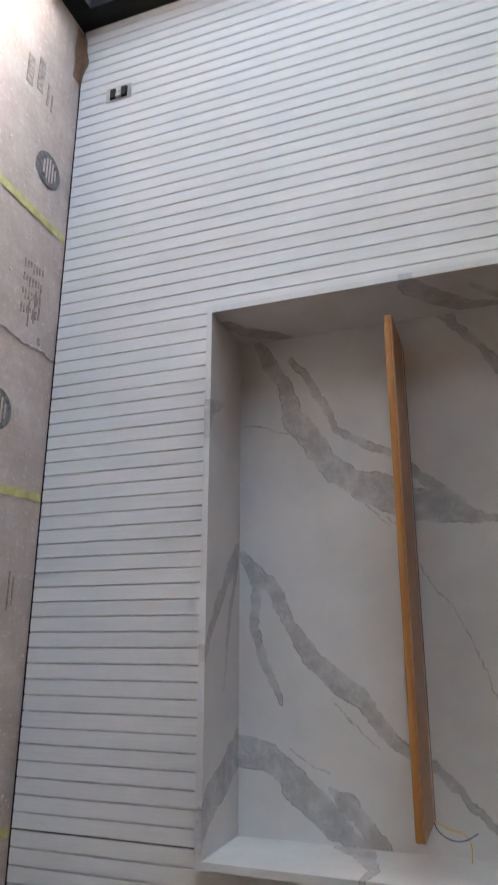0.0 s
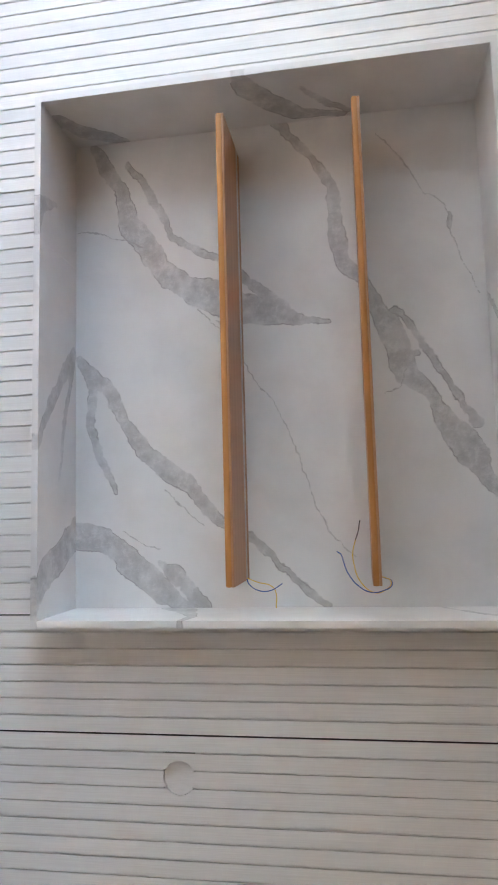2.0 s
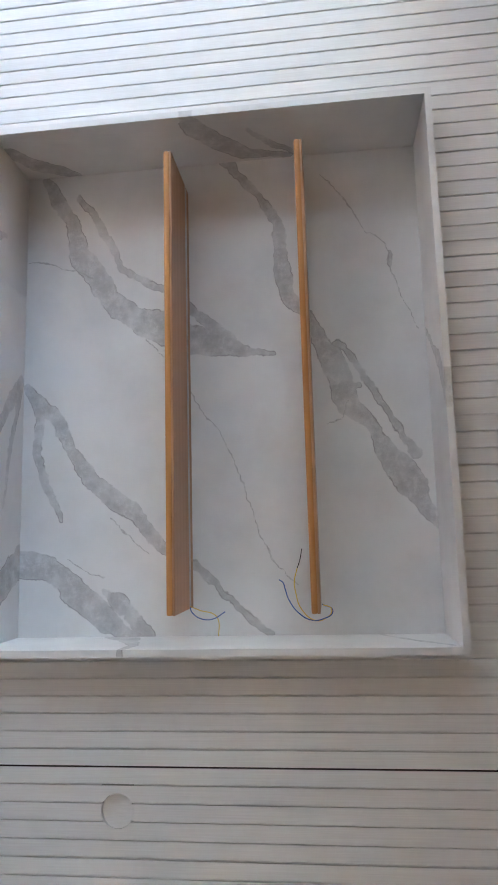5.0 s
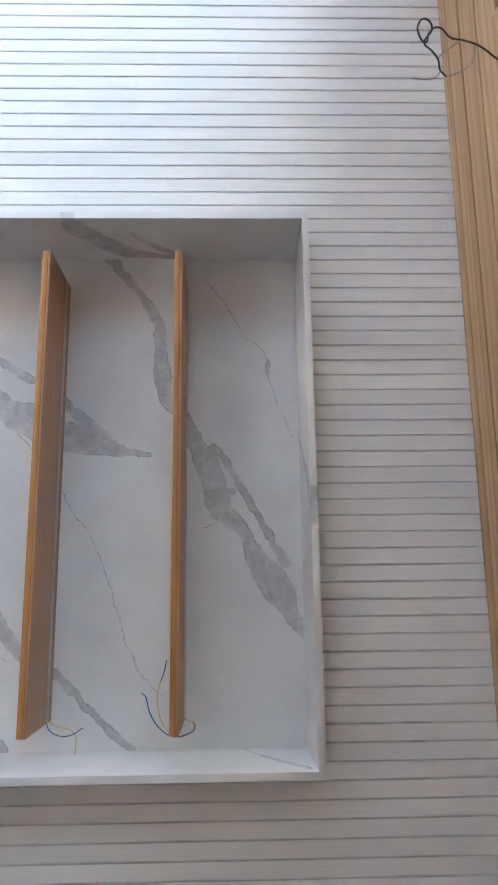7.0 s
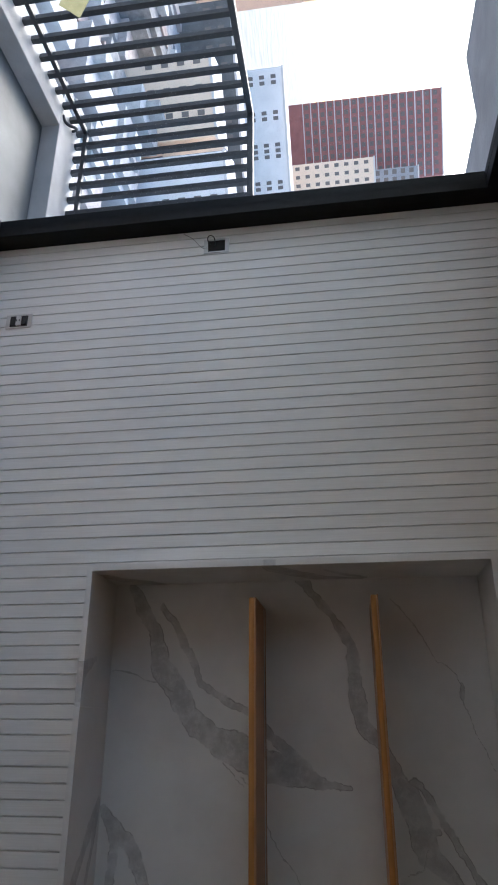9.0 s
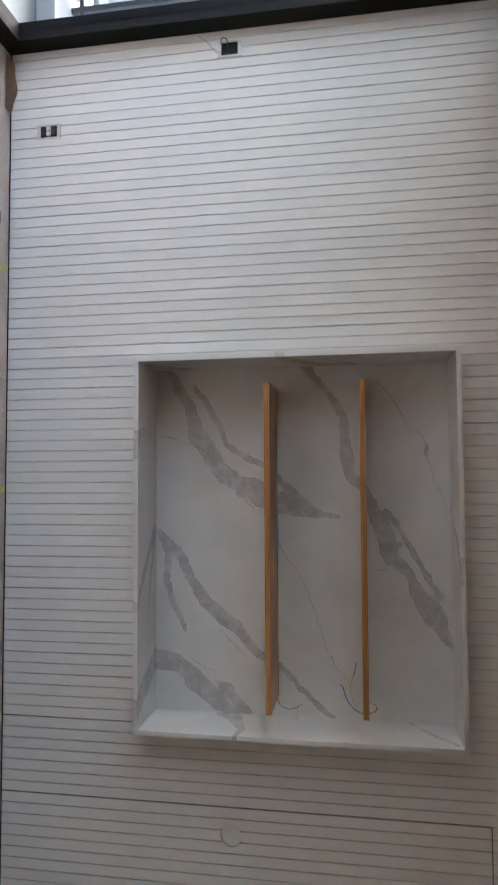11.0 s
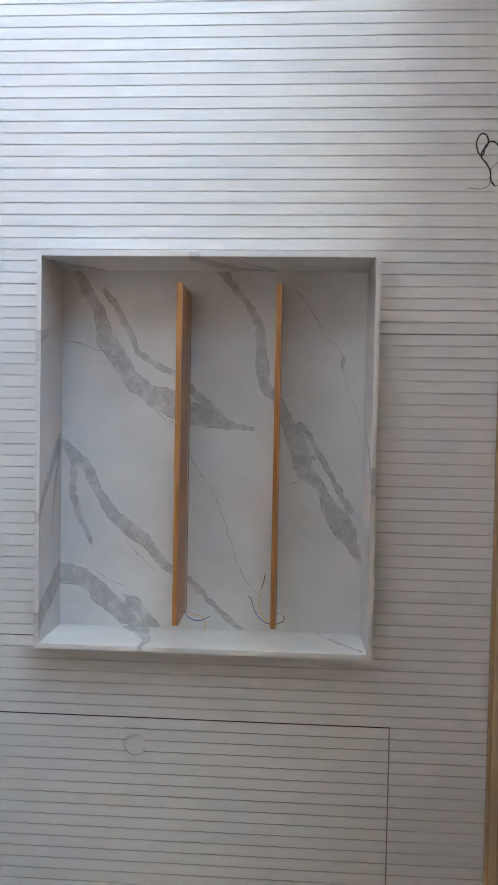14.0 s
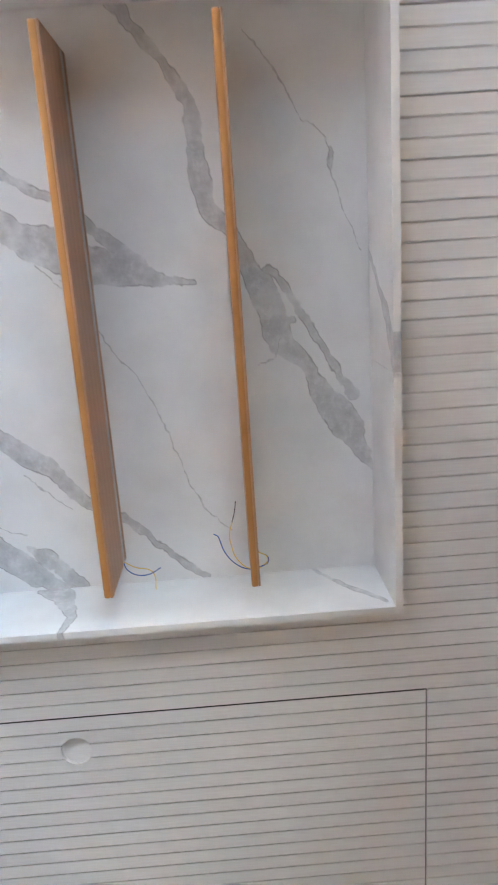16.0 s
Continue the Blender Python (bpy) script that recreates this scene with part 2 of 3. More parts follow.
def tube(name, mat, parent, points, radius, label="", resolution=6):
    """A wire through the points, as a mesh."""
    cu = bpy.data.curves.new(name, "CURVE")
    cu.dimensions = "3D"
    cu.bevel_depth, cu.bevel_resolution, cu.resolution_u = radius, 2, resolution
    sp = cu.splines.new("BEZIER")
    sp.bezier_points.add(len(points) - 1)
    for bp, p in zip(sp.bezier_points, points):
        bp.co = p
        bp.handle_left_type = bp.handle_right_type = "AUTO"
    holder = bpy.data.objects.new(name, cu)
    me = bpy.data.meshes.new_from_object(holder)
    bpy.data.objects.remove(holder)
    bpy.data.curves.remove(cu)
    me.materials.clear()
    me.materials.append(mat)
    for p in me.polygons:
        p.use_smooth = True
    ob = new(name, me)
    ob.parent = parent
    if label:
        tagged(ob, label)
    return ob


# ---- plan ----
WALL = 0.08          # face of the slats; the niche's rim stands proud of it at y = 0
BACK = 0.0985        # board behind the slats
LEFT, RIGHT = -1.506, 4.3
REAR = -4.6
CEIL = 2.537
NX0, NX1, NZ0, NZ1 = -0.005, 1.628, 0.655, 2.046
SLAB = 0.02
DEEP = 0.27
PITCH, PHASE = 0.048, 0.018
FOOT = 0.009
GROOVE, SINK = 0.0042, 0.0056
DX0, DX1, DZ = PHASE + 40 * PITCH, PHASE + 56 * PITCH, 2.137

# ---- walls, floor, ceiling ----
bm = bmesh.new()
box(bm, LEFT, NX0 + 0.004, BACK, 0.36, 0, CEIL + 0.1)
box(bm, NX1 - 0.004, RIGHT, BACK, 0.36, 0, CEIL + 0.1)
box(bm, NX0 + 0.004, NX1 - 0.004, BACK, 0.36, 0, NZ0 + 0.004)
box(bm, NX0 + 0.004, NX1 - 0.004, BACK, 0.36, NZ1 - 0.004, CEIL + 0.1)
box(bm, NX0 + 0.004, NX1 - 0.004, DEEP + SLAB, 0.36, NZ0 + 0.004, NZ1 - 0.004)
wall_north = tagged(finish("wall_north", bm, BACKING), "wall clad with white vertical grooved slats", "wall", kind="structure")

floor = tagged(block("floor", KRAFT, None, LEFT - 0.09, RIGHT, REAR, 0.36, -0.12, 0.0, 0), "floor covered with dusty kraft protection board", "floor", kind="structure")
# East and south walls are added out of view to close the room.
wall_east = tagged(block("wall_east", UNSEEN_WALL, None, RIGHT, RIGHT + 0.15, REAR, 0.36, 0, CEIL + 0.1, 0), "unseen plain wall added to close the room", "wall", kind="structure")
wall_south = tagged(block("wall_south", UNSEEN_WALL, None, LEFT - 0.2, RIGHT + 0.15, REAR - 0.15, REAR, 0, CEIL + 0.1, 0), "unseen plain wall added to close the room", "wall", kind="structure")
# Unseen south end of the opening, set by how much light should enter.
WY0 = -2.5
bm = bmesh.new()
box(bm, LEFT - 0.2, LEFT, REAR, WY0, 0, CEIL + 0.1)
box(bm, LEFT - 0.2, LEFT, WY0, 0.36, 2.352, CEIL + 0.1)
wall_west = tagged(finish("wall_west", bm, PLASTER), "plaster wall round the balcony door, its unseen south part added", "wall", kind="structure")
bulkhead = tagged(block("bulkhead", BULKHEAD, None, LEFT, -1.285, REAR, WALL, 2.352, CEIL, 0.003), "bare plaster bulkhead over the balcony door", "bulkhead", kind="structure")

# pine ceiling: boards with two square cut-outs, in one mesh
HOLES = [(-0.55, -0.412, -0.482, -0.345), (-0.226, -0.036, -0.515, -0.325)]
bm = bmesh.new()
edges_y = [WALL, 0.028, -0.034, -0.078, -0.138, -0.207, -0.31, -0.56, -0.75, -0.95, -1.2, -1.6, -2.0, -2.6, -3.2, -3.9, REAR]
for n, (b1, b0) in enumerate(zip(edges_y, edges_y[1:])):
    cuts = [h for h in HOLES if h[2] >= b0 - 0.001 and h[3] <= b1 + 0.001]
    xs = [-1.285] + [v for h in sorted(cuts) for v in h[:2]] + [RIGHT]
    z = CEIL + (0.0, 0.003, 0.001, 0.004)[n % 4]
    for x0, x1 in zip(xs[0::2], xs[1::2]):
        box(bm, x0, x1, b0 + 0.001, b1 - 0.001, z, CEIL + 0.022, 0.0012)
    for h in cuts:
        if h[2] - b0 > 0.004:
            box(bm, h[0], h[1], b0 + 0.001, h[2], z, CEIL + 0.022)
        if b1 - h[3] > 0.004:
            box(bm, h[0], h[1], h[3], b1 - 0.001, z, CEIL + 0.022)
ceiling = tagged(finish("ceiling", bm, PINE), "varnished pine board ceiling with square lamp cut-outs", "ceiling", kind="structure")
# Slab over the boards, coloured near-black for the unlit hollow in the cut-outs.
tagged(block("ceiling_cavity", HOLLOW_SHADE, None, LEFT, RIGHT, REAR, 0.36, CEIL + 0.12, CEIL + 0.2, 0), "near-black slab painting the shade above the ceiling cut-outs", "ceiling", kind="structure")

# ---- balcony door: black aluminium frame with sliding panels ----
door_1 = thing("door_1", "black aluminium sliding balcony door with clear glass", "balcony door", kind="structure")
FX0, FX1 = LEFT - 0.09, LEFT
block("jamb", BLACK_ALU, door_1, FX0, FX1, -0.012, WALL + 0.012, 0, 2.35, 0.003)
block("jamb", BLACK_ALU, door_1, FX0, FX1, WY0, WY0 + 0.07, 0, 2.35, 0.003)
block("head", BLACK_ALU, door_1, FX0, FX1, WY0 + 0.07, -0.012, 2.212, 2.35, 0.003)
block("track", BLACK_ALU, door_1, FX0, FX1, WY0 + 0.07, -0.012, 0.0, 0.092, 0.003)
for y in (-1.06,):
    block("stile", BLACK_ALU, door_1, FX0 + 0.02, FX1 - 0.025, y - 0.045, y + 0.045, 0.092, 2.212, 0.003)
for y0, y1 in ((-1.015, -0.012), (WY0 + 0.07, -1.105)):
    g = block("pane", GLASS, door_1, FX0 + 0.04, FX0 + 0.045, y0, y1, 0.092, 2.212, 0)
    g.visible_shadow = False

# ---- niche of marble slabs ----
def vein_field(u, v, veins, thin):
    """How much each place (u, v) lies inside a vein: 0.5 at its edge. Thin cracks and broad veins are kept apart."""
    best = np.full(u.shape, -1.0)
    du, dv, swell = np.zeros(u.shape), np.zeros(u.shape), np.zeros(u.shape)
    for n, (a, b) in enumerate(zip(u, v)):
        for size, amount in ((9, 0.011), (30, 0.007), (80, 0.004)):
            du[n] += amount * noise.noise((a * size, b * size, 3.1))
            dv[n] += amount * noise.noise((a * size, b * size, 8.7))
        swell[n] = 1.25 + 0.5 * noise.noise((a * 11, b * 11, 5.5))
    u, v = u + du, v + dv
    for pts in veins:
        if (max(w for _, _, w in pts) < 0.0055) != thin:
            continue
        for (ax, az, aw), (bx, bz, bw) in zip(pts, pts[1:]):
            dx, dz = bx - ax, bz - az
            k = np.clip(((u - ax) * dx + (v - az) * dz) / (dx * dx + dz * dz + 1e-9), 0, 1)
            d = np.hypot(u - ax - k * dx, v - az - k * dz)
            if thin:
                best = np.maximum(best, 0.5 - (d - 0.0012) / 0.012)
            else:
                best = np.maximum(best, 0.5 - (d - (aw + k * (bw - aw)) * swell) / 0.03)
    return np.clip(best, 0, 1)


def slab(name, parent, x0, x1, y0, y1, z0, z1, axes, step, veins):
    """A marble slab cut fine along the two axes of its face, with the veins as an attribute."""
    lo, hi = (x0, y0, z0), (x1, y1, z1)
    a, b = axes
    c = 3 - a - b
    na, nb = (max(2, int((hi[i] - lo[i]) / step)) for i in axes)
    ua, vb = np.linspace(lo[a], hi[a], na + 1), np.linspace(lo[b], hi[b], nb + 1)
    uu, vv = np.meshgrid(ua, vb, indexing="ij")
    n = uu.size
    co = np.zeros((2 * n, 3))
    for layer, value in enumerate((lo[c], hi[c])):
        co[layer * n:(layer + 1) * n, a] = uu.ravel()
        co[layer * n:(layer + 1) * n, b] = vv.ravel()
        co[layer * n:(layer + 1) * n, c] = value
    at = np.arange(n).reshape(na + 1, nb + 1)
    quad = np.stack([at[:-1, :-1], at[1:, :-1], at[1:, 1:], at[:-1, 1:]], -1).reshape(-1, 4)
    ring = np.concatenate([at[:, 0], at[-1, 1:], at[-2::-1, -1], at[0, -2:0:-1]])
    side = np.stack([ring, np.roll(ring, -1), np.roll(ring, -1) + n, ring + n], -1)
    me = bpy.data.meshes.new(name)
    me.from_pydata(co.tolist(), [], np.concatenate([quad, quad + n, side]).tolist())
    me.validate()
    for key, thin in (("vein", False), ("crack", True)):
        field = np.tile(vein_field(co[:n, a], co[:n, b], veins, thin), 2)
        me.attributes.new(key, "FLOAT", "POINT").data.foreach_set("value", field.astype(np.float32))
    bm = bmesh.new()
    bm.from_mesh(me)
    bmesh.ops.recalc_face_normals(bm, faces=bm.faces)
    bm.to_mesh(me)
    bm.free()
    me.materials.append(MARBLE)
    ob = new(name, me)
    ob.parent = parent
    return ob


niche = thing("display_niche", "white marble niche with grey veins, proud of the slatted wall", "niche")
back_veins = []
back_veins.append([(0.03, 0.744, 0.0143), (0.12, 0.793, 0.0215), (0.21, 0.843, 0.0191), (0.313, 0.866, 0.0216), (0.391, 0.929, 0.0311), (0.482, 0.978, 0.0216), (0.548, 1.042, 0.0312), (0.588, 1.106, 0.0431), (0.615, 1.171, 0.0383), (0.647, 1.235, 0.0335), (0.658, 1.313, 0.0358), (0.675, 1.377, 0.0239), (0.697, 1.455, 0.0095), (0.708, 1.532, 0.0036)])
back_veins.append([(0.108, 0.858, 0.0096), (0.173, 0.922, 0.0096), (0.264, 0.971, 0.0096), (0.367, 1.013, 0.0096), (0.42, 1.084, 0.0096), (0.465, 1.174, 0.0095), (0.533, 1.25, 0.0095), (0.578, 1.301, 0.0119), (0.618, 1.352, 0.0143), (0.657, 1.391, 0.0143)])
back_veins.append([(0.33, 0.682, 0.0022), (0.342, 0.774, 0.0022), (0.372, 0.851, 0.0022), (0.409, 0.915, 0.0022)])
back_veins.append([(0.634, 1.105, 0.0022), (0.705, 1.176, 0.0022)])
back_veins.append([(0.781, 0.682, 0.0097), (0.842, 0.732, 0.0194), (0.882, 0.784, 0.0194), (0.975, 0.834, 0.017), (1.041, 0.872, 0.0194), (1.112, 0.922, 0.0218), (1.16, 0.987, 0.0218), (1.214, 1.052, 0.0218), (1.28, 1.103, 0.017), (1.334, 1.167, 0.0121), (1.382, 1.245, 0.0097), (1.441, 1.323, 0.0097), (1.508, 1.388, 0.0073), (1.562, 1.439, 0.0121), (1.602, 1.499, 0.0048)])
back_veins.append([(0.868, 0.732, 0.0121), (1.0, 0.733, 0.0097), (1.092, 0.751, 0.0097), (1.172, 0.789, 0.0097), (1.233, 0.813, 0.0049)])
back_veins.append([(1.37, 0.677, 0.0318), (1.384, 0.769, 0.0318), (1.437, 0.834, 0.0318), (1.491, 0.899, 0.0317), (1.545, 0.964, 0.0293), (1.591, 1.029, 0.0171), (1.613, 1.095, 0.0097)])
back_veins.append([(1.465, 0.966, 0.0073), (1.505, 1.018, 0.0195), (1.559, 1.07, 0.0195), (1.6, 1.114, 0.0122)])
back_veins.append([(1.366, 0.836, 0.0022), (1.398, 0.902, 0.0022), (1.42, 0.967, 0.0022)])
back_veins.append([(0.044, 1.415, 0.0118), (0.108, 1.465, 0.0118), (0.173, 1.515, 0.0118), (0.25, 1.553, 0.0118), (0.339, 1.572, 0.0165), (0.429, 1.575, 0.0213), (0.518, 1.587, 0.019), (0.571, 1.638, 0.0166), (0.636, 1.675, 0.0213), (0.726, 1.713, 0.0285), (0.817, 1.75, 0.0309), (0.895, 1.77, 0.0261), (0.948, 1.826, 0.0166), (1.013, 1.864, 0.0214), (1.092, 1.915, 0.0309), (1.158, 1.953, 0.0309), (1.223, 1.991, 0.019), (1.289, 2.03, 0.0048)])
back_veins.append([(0.685, 1.738, 0.012), (0.714, 1.764, 0.0071), (0.766, 1.802, 0.0095), (0.819, 1.84, 0.0095), (0.897, 1.878, 0.0071), (0.962, 1.916, 0.0095), (1.027, 1.954, 0.0095), (1.062, 1.972, 0.014)])
back_veins.append([(0.831, 1.781, 0.0059), (0.826, 1.812, 0.0059)])
back_veins.append([(0.088, 1.709, 0.0022), (0.152, 1.759, 0.0022), (0.229, 1.809, 0.0022), (0.306, 1.859, 0.0022), (0.346, 1.91, 0.0022), (0.384, 1.922, 0.0022), (0.435, 1.914, 0.0022), (0.538, 1.959, 0.0022), (0.654, 2.001, 0.0022)])
back_veins.append([(0.823, 1.244, 0.0022), (0.889, 1.282, 0.0022), (0.955, 1.346, 0.0022), (1.034, 1.383, 0.0022), (1.126, 1.421, 0.0022), (1.231, 1.453, 0.0022), (1.297, 1.47, 0.0022), (1.403, 1.534, 0.0022), (1.457, 1.585, 0.0022)])
back_veins.append([(0.672, 1.165, 0.0022), (0.70, 1.195, 0.0022), (0.75, 1.21, 0.0022), (0.824, 1.246, 0.0022)])
back_veins.append([(0.005, 1.385, 0.015), (0.043, 1.418, 0.0115)])
back_veins.append([(0.88, 1.765, 0.0022), (0.93, 1.745, 0.0022), (0.955, 1.70, 0.0022)])
back_veins.append([(1.23, 0.985, 0.0022), (1.29, 1.03, 0.0022), (1.35, 1.11, 0.0022)])
back_veins.append([(0.385, 1.926, 0.003), (0.412, 1.922, 0.0058), (0.436, 1.917, 0.003)])
left_veins = [
    [(1.29, -0.01, 0.012), (1.325, 0.07, 0.03), (1.385, 0.16, 0.035), (1.47, 0.23, 0.02), (1.61, 0.255, 0.008)],
    [(1.488, 0.093, 0.006), (1.566, 0.197, 0.010), (1.62, 0.235, 0.007)],
    [(0.68, 0.10, 0.02), (0.744, 0.18, 0.03), (0.86, 0.273, 0.012)],
]
bottom_veins = [
    [(0.761, 0.25, 0.016), (0.929, 0.105, 0.018), (1.10, -0.01, 0.008)],
    [(0.79, 0.25, 0.008), (1.032, 0.169, 0.009), (1.19, 0.142, 0.004)],
    [(1.36, 0.27, 0.04), (1.47, 0.066, 0.04), (1.56, -0.02, 0.03)],
    [(0.30, 0.11, 0.006), (0.345, 0.0, 0.025), (0.46, -0.01, 0.01)],
]
right_veins = [
    [(1.02, 0.27, 0.03), (1.07, 0.2, 0.028), (1.11, 0.09, 0.012), (1.10, -0.01, 0.006)],
    [(1.83, 0.265, 0.004), (1.93, 0.13, 0.007), (2.01, 0.03, 0.004)],
]
top_veins = [[(0.66, 0.27, 0.006), (0.75, 0.14, 0.01), (0.89, 0.0, 0.025), (0.95, -0.01, 0.02)]]
slab("back_panel", niche, NX0 + 0.002, NX1 - 0.002, DEEP, DEEP + 0.018, NZ0 + 0.002, NZ1 - 0.002, (0, 2), 0.0045, back_veins)
slab("left_panel", niche, NX0, NX0 + SLAB, 0.0, DEEP, NZ0 + SLAB, NZ1 - SLAB, (2, 1), 0.008, left_veins)
slab("right_panel", niche, NX1 - SLAB, NX1, 0.0, DEEP, NZ0 + SLAB, NZ1 - SLAB, (2, 1), 0.008, right_veins)
for x0, x1, dy in ((NX0, 0.459, 0.0), (0.4598, NX1, -0.0015)):
    slab("bottom_panel", niche, x0, x1, dy, DEEP, NZ0, NZ0 + SLAB, (0, 1), 0.008, bottom_veins)
for x0, x1, dy in ((NX0, 0.955, 0.0), (0.9558, NX1, -0.0012)):
    slab("top_panel", niche, x0, x1, dy, DEEP, NZ1 - SLAB, NZ1, (0, 1), 0.008, top_veins)

# ---- shelves with LED channels ----
def shelf(z, label):
    s = thing("wooden_shelf", label, "shelf", "shelves in the niche")
    x0, x1, y0, y1, h = 0.119, 1.519, 0.006, DEEP, 0.012
    bm = bmesh.new()
    prof = [(y0 + 0.011, -h + 0.0004), (y1, -h), (y1, h), (0.232, h), (0.232, h - 0.008), (0.212, h - 0.008), (0.212, h), (y0 + 0.006, h), (y0 + 0.0035, h - 0.0025), (y0 + 0.0035, h - 0.006), (y0 + 0.011, h - 0.006)]
    ends = [[bm.verts.new((x, y, z + dz)) for y, dz in prof] for x in (x0, x1)]
    for i in range(len(prof)):
        j = (i + 1) % len(prof)
        bm.faces.new((ends[0][i], ends[0][j], ends[1][j], ends[1][i]))
    bm.faces.new(ends[0])
    bm.faces.new(ends[1][::-1])
    part("board", bm, SHELF_WOOD, s)
    block("front_edge", EDGE_WOOD, s, x0 - 0.001, x1 + 0.001, y0, y0 + 0.022, z - h - 0.0005, z + h - 0.0055, 0.007, "lighter honey rounded nosing")
    ch = block("led_channel", ALU, s, x0 - 0.005, x1 - 0.004, 0.2125, 0.2315, z + h - 0.008, z + h - 0.0045, 0, "aluminium channel let into the top")
    bm = bmesh.new()
    box(bm, x0 + 0.004, x1 - 0.004, 0.2125, 0.2145, z + h - 0.0045, z + h + 0.001)
    box(bm, x0 + 0.004, x1 - 0.004, 0.2295, 0.2315, z + h - 0.0045, z + h + 0.001)
    part("channel_lip", bm, ALU, ch)
    block("diffuser", DIFFUSER, ch, x0 + 0.006, x1 - 0.006, 0.2145, 0.2295, z + h - 0.0045, z + h - 0.001, 0, "frosted strip")
    return s


s1 = shelf(1.242, "honey oak shelf with unlit LED channel, lower in the niche")
s2 = shelf(1.645, "honey oak shelf with unlit LED channel, upper in the niche")
tube("blue_wire", BLUE, s1, [(1.512, 0.222, 1.252), (1.532, 0.205, 1.265), (1.549, 0.20, 1.295), (1.549, 0.20, 1.328), (1.528, 0.195, 1.366)], 0.0016, "blue lead")
tube("yellow_wire", YELLOW, s1, [(1.512, 0.222, 1.252), (1.525, 0.20, 1.295), (1.533, 0.20, 1.328), (1.548, 0.20, 1.343), (1.60, 0.20, 1.345)], 0.0014, "yellow lead")
tube("blue_wire", BLUE, s2, [(1.435, 0.20, 1.532), (1.445, 0.20, 1.545), (1.458, 0.20, 1.549), (1.498, 0.20, 1.562), (1.539, 0.20, 1.594), (1.556, 0.20, 1.627), (1.553, 0.20, 1.661), (1.531, 0.20, 1.691), (1.512, 0.222, 1.660)], 0.0017, "blue lead")
tube("yellow_wire", YELLOW, s2, [(1.402, 0.20, 1.589), (1.442, 0.20, 1.579), (1.475, 0.20, 1.582), (1.524, 0.20, 1.598), (1.558, 0.20, 1.641), (1.551, 0.20, 1.669), (1.528, 0.20, 1.688), (1.512, 0.222, 1.660)], 0.0015, "yellow lead")
tube("dark_wire_end", CABLE, s2, [(1.345, 0.22, 1.604), (1.38, 0.21, 1.597), (1.402, 0.20, 1.589)], 0.0014, "dark lead end")

# ---- sockets without covers ----
def socket_box(x, z, label, w, h):
    s = thing("wall_socket", label, "socket", "uncovered sockets")
    bm = bmesh.new()
    t = 0.007
    for a in ((x - w / 2, x - w / 2 + t, z - h / 2, z + h / 2), (x + w / 2 - t, x + w / 2, z - h / 2, z + h / 2), (x - w / 2 + t, x + w / 2 - t, z - h / 2, z - h / 2 + 0.018), (x - w / 2 + t, x + w / 2 - t, z + h / 2 - 0.018, z + h / 2)):
        box(bm, a[0], a[1], WALL - 0.005, WALL - 0.001, a[2], a[3])
    part("mounting_bracket", bm, ALU, s, "bare metal bracket")
    # Flat plate: the open box's inner shade is only its near-black colour.
    block("box_recess", HOLLOW_SHADE, s, x - w / 2 + t, x + w / 2 - t, WALL - 0.0025, WALL - 0.0005, z - h / 2 + 0.018, z + h / 2 - 0.018, 0, "open box, its shade painted as a near-black plate")
    return s


low_socket = socket_box(-1.109, 0.203, "uncovered double socket module low on the slatted wall", 0.068, 0.118)
for dz in (-0.026, 0.0, 0.026):
    m = block("socket_module", WHITEPLASTIC if dz == 0 else CABLE, low_socket, -1.131, -1.087, WALL - 0.012, WALL - 0.002, 0.203 + dz - 0.011, 0.203 + dz + 0.011, 0.002)
# Raised dark marks paint the shade of the pin holes.
for dz in (-0.006, 0.006):
    block("pin_hole", HOLLOW_SHADE, low_socket, -1.113, -1.105, WALL - 0.0135, WALL - 0.0125, 0.203 + dz - 0.002, 0.203 + dz + 0.002, 0)
high_socket = socket_box(-1.416, 1.074, "open switch box with loose wires on the slatted wall", 0.072, 0.112)
tube("loose_wire", CABLE, high_socket, [(-1.421, 0.08, 1.048), (-1.451, 0.06, 1.038), (-1.447, 0.05, 1.063), (-1.411, 0.078, 1.068)], 0.0022)
tube("loose_wire", GREYCABLE, high_socket, [(-1.411, 0.08, 1.038), (-1.390, 0.05, 1.018), (-1.436, 0.045, 0.978), (-1.475, 0.05, 0.931)], 0.0012, "thin grey lead")

# ---- cable hanging from the ceiling cut-out ----
lamp_cable = thing("lamp_cable", "looped black lamp cable hanging from the ceiling cut-out", "cable")
tube("cable", CABLE, lamp_cable, [(-0.15, -0.42, 2.662), (-0.165, -0.44, 2.50), (-0.188, -0.469, 2.426), (-0.211, -0.460, 2.390), (-0.216, -0.460, 2.365), (-0.248, -0.460, 2.331), (-0.237, -0.455, 2.312), (-0.203, -0.460, 2.297), (-0.220, -0.465, 2.282), (-0.261, -0.460, 2.286), (-0.273, -0.460, 2.301), (-0.247, -0.460, 2.318), (-0.206, -0.455, 2.297), (-0.179, -0.460, 2.312), (-0.152, -0.460, 2.327), (-0.124, -0.460, 2.329), (-0.104, -0.460, 2.343)], 0.0024)
tube("lead", GREYCABLE, lamp_cable, [(-0.193, -0.465, 2.420), (-0.149, -0.460, 2.414), (-0.110, -0.460, 2.364), (-0.104, -0.460, 2.343)], 0.0014, "thin grey lead")
